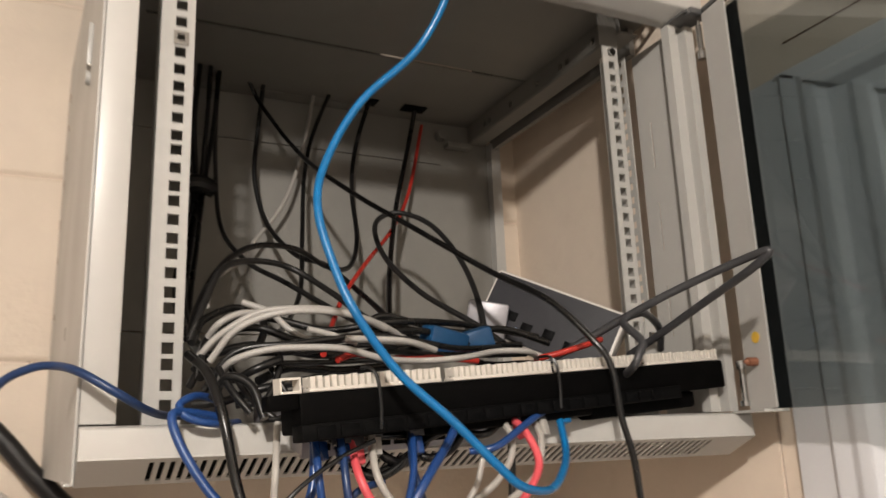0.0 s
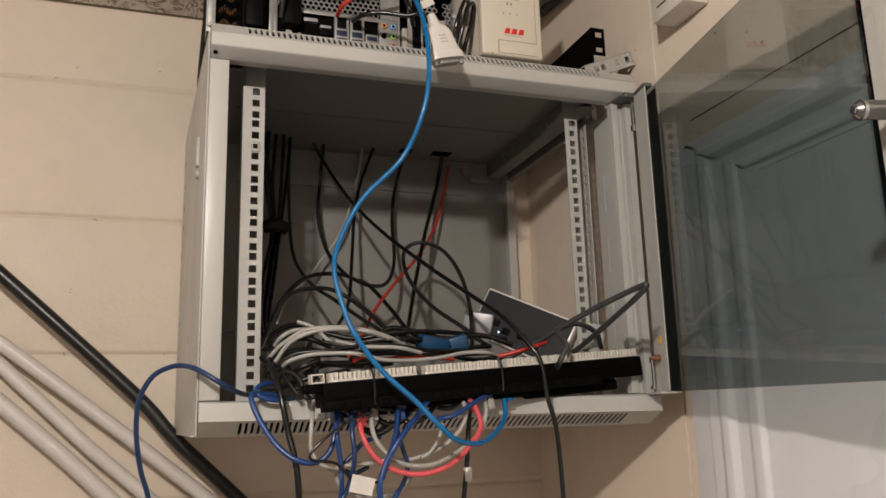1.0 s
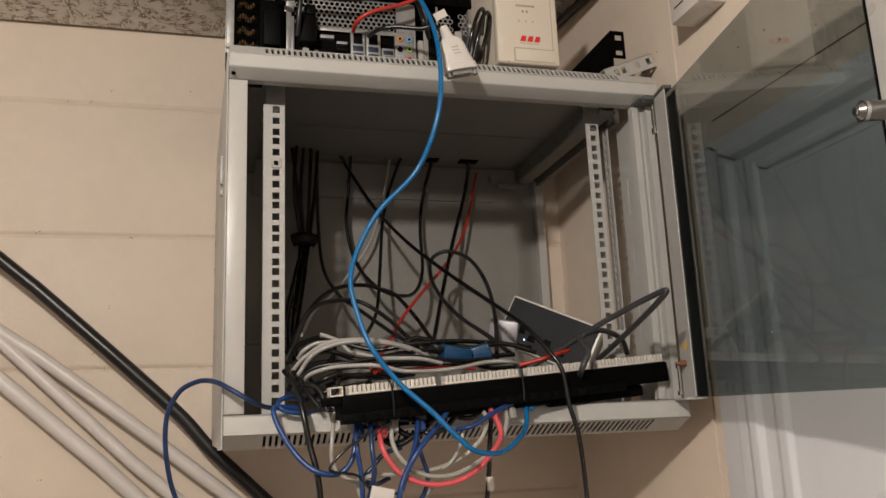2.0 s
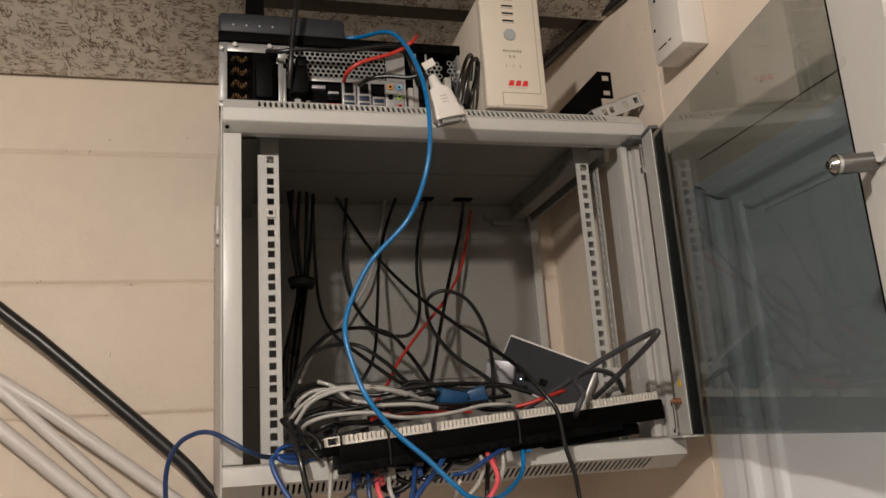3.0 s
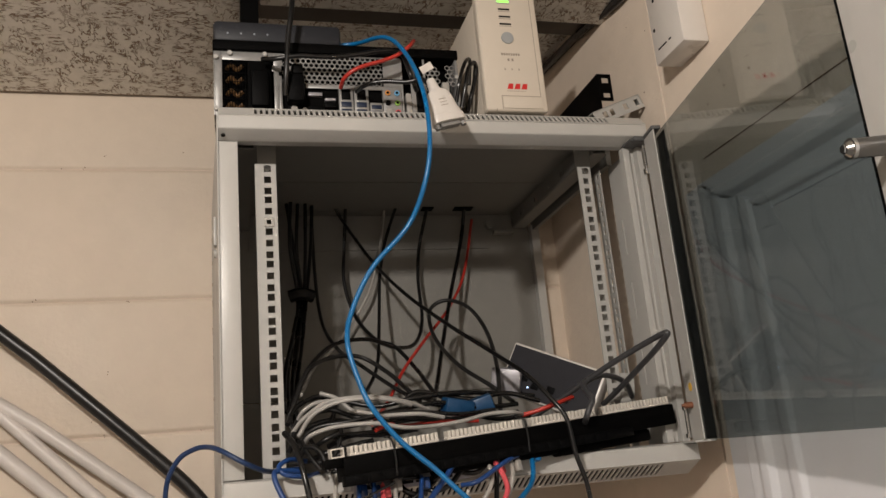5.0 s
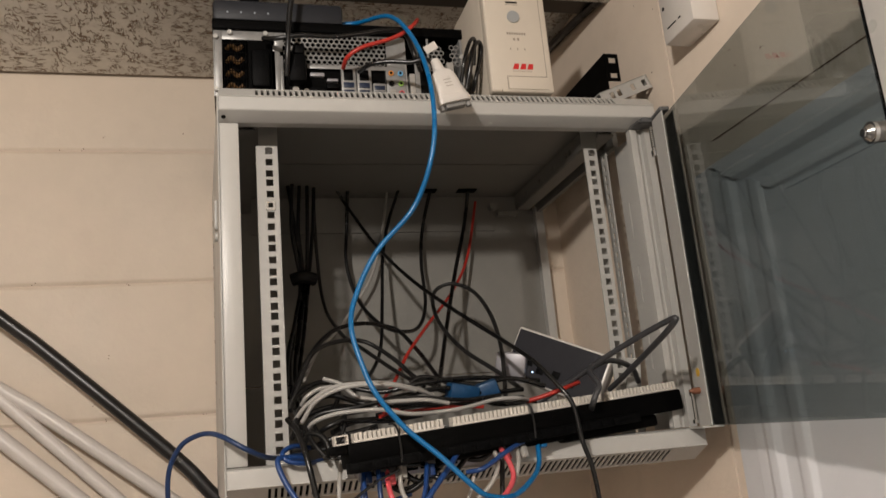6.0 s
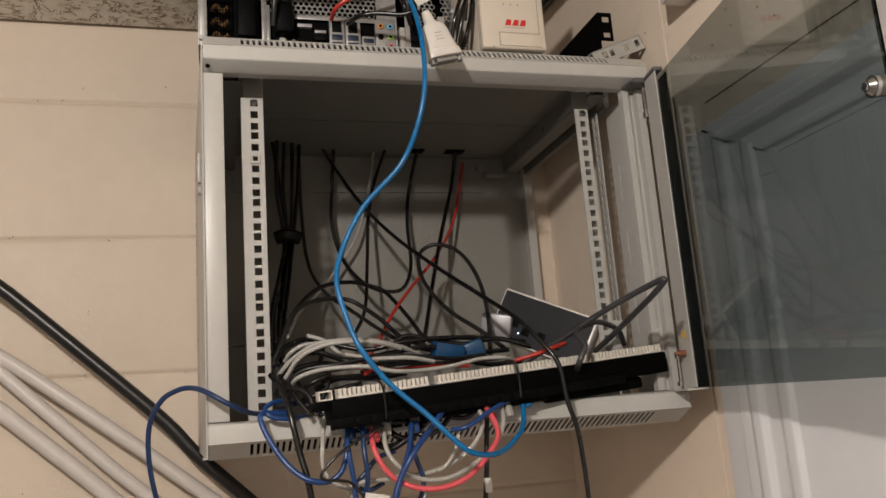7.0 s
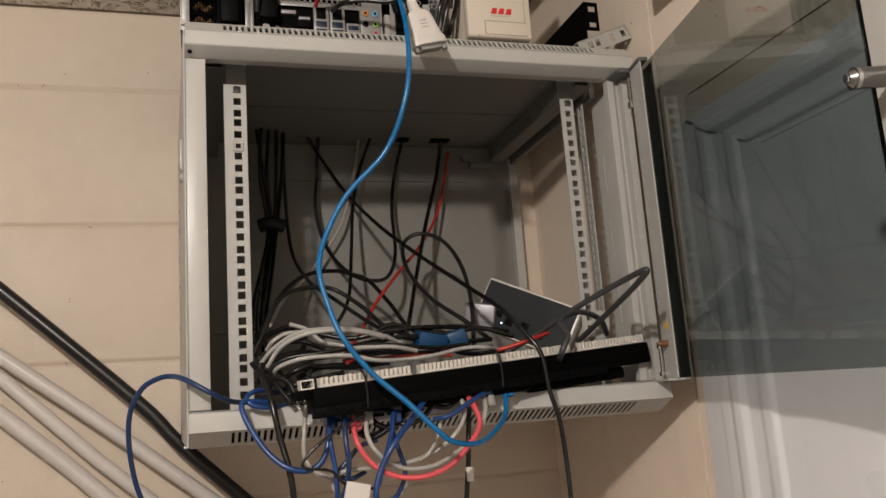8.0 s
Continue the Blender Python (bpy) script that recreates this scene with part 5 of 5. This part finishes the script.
cable("network_cable", "grey network cable looping below the patch panel", M_GREYCABLE, 0.0030, [(-0.108, -0.060, 0.029), (-0.112, -0.080, -0.001), (-0.101, -0.085, -0.022), (-0.077, -0.085, -0.038), (-0.043, -0.085, -0.039), (-0.008, -0.080, -0.024), (0.014, -0.080, -0.008), (0.027, -0.070, 0.016), (0.033, -0.050, 0.032)])
cable("network_cable", "grey network cable looping below the patch panel", M_GREYCABLE, 0.0030, [(-0.102, -0.075, -0.034), (-0.065, -0.075, -0.033), (-0.032, -0.075, -0.022), (-0.008, -0.075, -0.003), (0.004, -0.065, 0.018), (0.002, -0.050, 0.037)])
cable("network_cable", "grey network cable looping below the patch panel", M_GREYCABLE, 0.0028, [(-0.172, -0.050, 0.034), (-0.178, -0.070, 0.004), (-0.178, -0.070, -0.019), (-0.168, -0.070, -0.034), (-0.148, -0.070, -0.043), (-0.138, -0.070, -0.037), (-0.108, -0.070, -0.036)])
cable("network_cable", "grey network cable looping below the patch panel", M_GREYCABLE, 0.0028, [(-0.146, -0.060, -0.034), (-0.148, -0.060, -0.051), (-0.135, -0.060, -0.067), (-0.102, -0.060, -0.074), (-0.076, -0.060, -0.067), (-0.062, -0.060, -0.053)])
cable("network_cable", "grey network cable looping below the patch panel", M_GREYCABLE, 0.0025, [(-0.030, -0.080, 0.005), (-0.036, -0.080, -0.013), (-0.047, -0.080, -0.027), (-0.057, -0.080, -0.032)])
cable("power_cable", "thin black cable looping below the switch", M_BLACK, 0.0018, [(-0.113, -0.080, 0.020), (-0.138, -0.085, 0.010), (-0.164, -0.090, -0.005), (-0.181, -0.090, -0.021), (-0.180, -0.090, -0.029), (-0.154, -0.090, -0.034), (-0.138, -0.095, -0.050), (-0.109, -0.100, -0.055)])
cable("power_cable", "thick black cable hanging over the cabinet lip", M_BLACK, 0.0040, [(-0.225, 0.000, 0.086), (-0.215, -0.030, 0.068), (-0.208, -0.050, 0.036), (-0.201, -0.055, 0.000), (-0.194, -0.060, -0.029), (-0.190, -0.060, -0.059), (-0.187, -0.050, -0.105), (-0.188, -0.050, -0.161)])
cable("power_cable", "black cable with a white tag hanging below the switch", M_BLACK, 0.0034, [(0.018, -0.040, 0.023), (0.011, -0.050, -0.011), (0.009, -0.050, -0.036), (0.005, -0.050, -0.067), (-0.001, -0.050, -0.114)])
cable("power_cable", "dark cable looping below the switch", M_BLACK, 0.0028, [(-0.123, -0.050, 0.006), (-0.102, -0.050, -0.002), (-0.082, -0.050, 0.006), (-0.054, -0.050, 0.022), (-0.027, -0.050, 0.030)])
cable("power_cable", "dark cable looping below the switch", M_NAVY, 0.0030, [(-0.097, -0.055, -0.008), (-0.117, -0.060, -0.013), (-0.130, -0.060, -0.026), (-0.142, -0.060, -0.040), (-0.128, -0.060, -0.046), (-0.112, -0.060, -0.040)])
cable("network_cable", "off-white network cable of the heap behind the patch panel", M_WHITECABLE, 0.0031, [(-0.214, 0.020, 0.087), (-0.201, 0.010, 0.102), (-0.175, 0.000, 0.118), (-0.146, -0.010, 0.121), (-0.113, -0.010, 0.120), (-0.077, 0.000, 0.113), (-0.045, 0.020, 0.104)])
cable("network_cable", "off-white network cable of the heap behind the patch panel", M_WHITECABLE, 0.0031, [(-0.208, 0.010, 0.082), (-0.192, 0.000, 0.104), (-0.166, -0.010, 0.116), (-0.134, -0.015, 0.119), (-0.101, -0.015, 0.116), (-0.071, 0.000, 0.109)])
cable("network_cable", "off-white network cable of the heap behind the patch panel", M_WHITECABLE, 0.0029, [(-0.203, 0.000, 0.069), (-0.198, -0.020, 0.079), (-0.177, -0.030, 0.086), (-0.152, -0.035, 0.088), (-0.120, -0.040, 0.087), (-0.088, -0.040, 0.080), (-0.052, -0.030, 0.080), (-0.017, -0.030, 0.083), (0.022, -0.020, 0.090), (0.051, -0.020, 0.090), (0.074, 0.000, 0.087)])
cable("network_cable", "off-white network cable of the heap behind the patch panel", M_WHITECABLE, 0.0031, [(-0.176, 0.050, 0.135), (-0.156, 0.040, 0.126), (-0.141, 0.030, 0.110), (-0.116, 0.020, 0.094)])
cable("network_cable", "off-white network cable of the heap behind the patch panel", M_WHITECABLE, 0.0029, [(-0.115, -0.030, 0.096), (-0.091, -0.030, 0.096), (-0.065, -0.030, 0.095), (-0.036, -0.020, 0.090)])
cable("network_cable", "off-white network cable of the heap behind the patch panel", M_WHITECABLE, 0.0031, [(-0.206, 0.030, 0.103), (-0.200, 0.020, 0.112), (-0.186, 0.020, 0.120), (-0.169, 0.020, 0.122)])
cable("network_cable", "off-white network cable of the heap behind the patch panel", M_WHITECABLE, 0.0026, [(-0.142, -0.020, 0.104), (-0.123, -0.020, 0.100), (-0.103, -0.020, 0.094)])
cable("power_cable", "black cable of the heap behind the patch panel", M_BLACK, 0.0036, [(-0.216, 0.000, 0.069), (-0.209, 0.030, 0.097), (-0.187, 0.050, 0.118), (-0.150, 0.060, 0.124), (-0.103, 0.050, 0.114), (-0.054, 0.040, 0.121), (0.009, 0.050, 0.124), (0.066, 0.060, 0.121), (0.113, 0.060, 0.115)])
cable("power_cable", "black cable of the heap behind the patch panel", M_BLACK, 0.0036, [(-0.217, 0.020, 0.077), (-0.202, 0.040, 0.104), (-0.167, 0.040, 0.113), (-0.130, 0.020, 0.099), (-0.083, 0.010, 0.105), (-0.030, 0.020, 0.111), (0.024, 0.030, 0.102), (0.081, 0.040, 0.104)])
cable("power_cable", "black cable of the heap behind the patch panel", M_BLACK, 0.0030, [(-0.213, 0.000, 0.060), (-0.193, -0.010, 0.087), (-0.149, -0.020, 0.093), (-0.096, -0.020, 0.100), (-0.055, -0.020, 0.097), (-0.011, -0.010, 0.093), (0.036, 0.000, 0.096)])
cable("power_cable", "black cable of the heap behind the patch panel", M_BLACK, 0.0036, [(-0.211, -0.020, 0.053), (-0.202, -0.030, 0.067), (-0.188, -0.040, 0.060), (-0.181, -0.050, 0.037)])
cable("power_cable", "black cable of the heap behind the patch panel", M_BLACK, 0.0030, [(-0.207, -0.020, 0.074), (-0.200, -0.035, 0.057), (-0.189, -0.045, 0.041)])
cable("power_cable", "black cable of the heap behind the patch panel", M_BLACK, 0.0036, [(-0.220, 0.020, 0.097), (-0.208, 0.040, 0.118), (-0.178, 0.060, 0.132), (-0.159, 0.050, 0.120), (-0.169, 0.030, 0.095), (-0.198, 0.010, 0.082)])
cable("power_cable", "black cable of the heap behind the patch panel", M_BLACK, 0.0030, [(-0.124, -0.020, 0.082), (-0.081, -0.010, 0.090), (-0.037, 0.000, 0.089), (0.013, -0.000, 0.089), (0.073, 0.020, 0.093)])
cable("power_cable", "black cable of the heap behind the patch panel", M_BLACK, 0.0036, [(-0.064, 0.060, 0.124), (-0.048, 0.060, 0.130), (-0.019, 0.060, 0.125), (0.023, 0.050, 0.115), (0.070, 0.050, 0.120), (0.113, 0.040, 0.106)])
cable("power_cable", "black cable of the heap behind the patch panel", M_BLACK, 0.0036, [(-0.219, 0.010, 0.051), (-0.200, 0.000, 0.052), (-0.175, -0.010, 0.060), (-0.149, -0.010, 0.065), (-0.122, -0.010, 0.070)])
cable("power_cable", "black cable of the heap behind the patch panel", M_BLACK, 0.0036, [(-0.219, 0.030, 0.065), (-0.211, 0.020, 0.077), (-0.193, 0.000, 0.068), (-0.182, -0.020, 0.073), (-0.163, -0.020, 0.081)])
cable("power_cable", "black cable of the heap behind the patch panel", M_BLACK, 0.0040, [(-0.174, 0.000, 0.067), (-0.144, 0.020, 0.079), (-0.103, 0.020, 0.077), (-0.061, 0.020, 0.081)])
cable("power_cable", "black cable of the heap behind the patch panel", M_BLACK, 0.0040, [(-0.209, 0.040, 0.088), (-0.167, 0.050, 0.100), (-0.111, 0.050, 0.093), (-0.053, 0.050, 0.097), (0.007, 0.050, 0.105)])
cable("power_cable", "black cable of the heap behind the patch panel", M_BLACK, 0.0036, [(-0.037, 0.050, 0.114), (0.010, 0.060, 0.102), (0.055, 0.060, 0.088), (0.103, 0.060, 0.089), (0.130, 0.050, 0.080)])
cable("network_cable", "short red cable resting on the patch panel", M_RED, 0.0032, [(0.069, 0.000, 0.086), (0.088, -0.010, 0.090), (0.113, -0.015, 0.097), (0.143, 0.000, 0.105)])
cable("network_cable", "red cable lying behind the patch panel", M_RED, 0.0030, [(-0.122, -0.030, 0.080), (-0.103, -0.020, 0.086), (-0.079, 0.000, 0.084), (-0.037, 0.000, 0.087), (0.013, -0.000, 0.084)])
cable("power_cable", "black mains lead sagging across the back of the computer", M_BLACK, 0.0036, [(-0.237, 0.005, 0.577), (-0.220, -0.010, 0.570), (-0.190, -0.015, 0.573), (-0.152, -0.015, 0.573), (-0.114, -0.015, 0.578), (-0.073, -0.010, 0.589), (-0.047, 0.000, 0.590), (-0.042, -0.020, 0.550), (-0.030, 0.000, 0.535)])
cable("power_cable", "black lead rising from a plug on the computer", M_BLACK, 0.0042, [(-0.209, 0.000, 0.522), (-0.207, -0.012, 0.553), (-0.203, -0.015, 0.602), (-0.197, -0.015, 0.645), (-0.191, 0.000, 0.717)])
cable("network_cable", "red network cable plugged into the computer", M_RED, 0.0032, [(-0.133, 0.012, 0.542), (-0.130, -0.010, 0.546), (-0.112, -0.020, 0.556), (-0.076, -0.020, 0.569), (-0.056, -0.020, 0.579), (-0.039, -0.020, 0.593), (-0.023, 0.020, 0.624)])
cable("power_cable", "black monitor cable from the computer to a white adapter", M_BLACK, 0.0034, [(-0.112, 0.010, 0.536), (-0.102, -0.020, 0.532), (-0.080, -0.030, 0.532), (-0.052, -0.040, 0.527), (-0.035, -0.050, 0.527), (-0.028, -0.070, 0.505)])
cable("power_cable", "black lead looping between computer and power supply", M_BLACK, 0.0036, [(0.033, 0.000, 0.512), (0.039, -0.010, 0.542), (0.046, -0.010, 0.569), (0.058, 0.000, 0.582), (0.062, 0.010, 0.571), (0.052, 0.010, 0.535), (0.048, 0.020, 0.517)])
cable("power_cable", "black lead looping between computer and power supply", M_BLACK, 0.0030, [(0.026, 0.000, 0.520), (0.031, -0.010, 0.550), (0.043, -0.005, 0.580), (0.055, 0.010, 0.590), (0.052, 0.015, 0.555)])
cable("power_cable", "black lead tangled below the patch panel", M_BLACK, 0.0040, [(-0.097, -0.030, 0.034), (-0.100, -0.050, 0.014), (-0.082, -0.055, 0.004), (-0.064, -0.050, 0.015), (-0.042, -0.030, 0.033)])
cable("power_cable", "black lead tangled below the patch panel", M_BLACK, 0.0038, [(-0.118, -0.050, 0.002), (-0.100, -0.055, -0.005), (-0.075, -0.055, 0.010), (-0.058, -0.040, 0.031)])
cable("power_cable", "black lead tangled below the patch panel", M_BLACK, 0.0036, [(-0.077, -0.040, 0.030), (-0.069, -0.060, 0.008), (-0.047, -0.060, 0.011), (-0.026, -0.050, 0.029)])
cable("power_cable", "black lead tangled below the patch panel", M_BLACK, 0.0036, [(-0.041, -0.040, 0.028), (-0.013, -0.050, 0.022), (0.006, -0.045, 0.031), (0.028, -0.030, 0.034)])
cable("power_cable", "black lead tangled below the patch panel", M_BLACK, 0.0030, [(-0.158, -0.050, 0.032), (-0.138, -0.055, 0.022), (-0.107, -0.060, 0.023), (-0.074, -0.055, 0.023)])
cable("power_cable", "black lead tangled below the patch panel", M_BLACK, 0.0026, [(-0.167, -0.010, 0.076), (-0.156, -0.020, 0.052), (-0.163, -0.030, 0.039), (-0.177, -0.030, 0.037)])
cable("power_cable", "black lead tangled below the patch panel", M_BLACK, 0.0024, [(-0.166, -0.020, 0.053), (-0.151, -0.030, 0.058), (-0.137, -0.030, 0.065), (-0.126, -0.020, 0.070)])
cable("power_cable", "black lead tangled below the patch panel", M_BLACK, 0.0030, [(-0.194, -0.020, 0.048), (-0.172, -0.020, 0.053), (-0.160, -0.010, 0.079), (-0.162, 0.000, 0.092)])
cable("power_cable", "black lead tangled below the patch panel", M_BLACK, 0.0028, [(-0.197, 0.000, 0.081), (-0.185, -0.020, 0.054), (-0.165, -0.030, 0.035)])
cable("power_cable", "black lead tangled below the patch panel", M_BLACK, 0.0024, [(-0.178, 0.000, 0.087), (-0.141, -0.010, 0.088), (-0.101, -0.015, 0.093), (-0.066, -0.010, 0.093)])
cable("power_cable", "black lead tangled below the patch panel", M_BLACK, 0.0024, [(-0.173, -0.010, 0.079), (-0.129, -0.020, 0.079), (-0.090, -0.020, 0.081), (-0.032, -0.010, 0.082)])

# ---- blocks of the north wall ----
rows = list(zip(JOINTS, JOINTS[1:]))
shared = {}
rnd = random.Random(11)
for k, (z0, z1) in enumerate(rows):
    off = (0.13, -0.095)[k % 2]
    for i in range(-4, 2):
        x0, x1 = off + i * 0.452, off + (i + 1) * 0.452
        x1 = min(x1, W_EAST + 0.1)
        key = (round(z1 - z0, 3), round(x1 - x0, 3))
        if key not in shared:
            h = z1 - z0
            prof = [(0.03, 0.0004), (0.0034, 0.0006), (0.0022, 0.0022), (0.0009, 0.0042), (0.0002, 0.0062), (0.0, 0.0085)]
            prof = prof + [(y, h - z) for y, z in prof[::-1]]
            bm = bmesh.new()
            ends = [[bm.verts.new((x, y, z)) for y, z in prof] for x in (0.0, x1 - x0)]
            for a in range(len(prof)):
                b = (a + 1) % len(prof)
                bm.faces.new((ends[0][a], ends[0][b], ends[1][b], ends[1][a]))
            bm.faces.new(ends[0])
            bm.faces.new(ends[1])
            shared[key] = to_mesh("block", bm, M_BLOCK)
        ob = new("block", shared[key])
        ob.parent = wall_north
        ob.matrix_parent_inverse = WORLD[wall_north].inverted()
        ob.location = (x0, W_NORTH + rnd.uniform(-0.0006, 0.0006), z0)
bm = bmesh.new()
rnd = random.Random(21)
for _ in range(34):
    x, z = rnd.uniform(-0.95, -0.31), rnd.choice((rnd.uniform(-0.1, 0.72), rnd.choice(JOINTS[2:6]) + rnd.uniform(-0.004, 0.004)))
    for k in range(rnd.randint(1, 3)):
        px, pz, pr = x + rnd.gauss(0, 0.0025), z + rnd.gauss(0, 0.0015), rnd.uniform(0.0004, 0.0011)
        cyl(bm, (px, W_NORTH - 0.0008, pz), (px, W_NORTH + 0.003, pz), pr, 6)
ob = part("paint_chips", bm, M_CRACK, wall_north, "small brown chips in the paint")
ob["kind"] = "stuff"
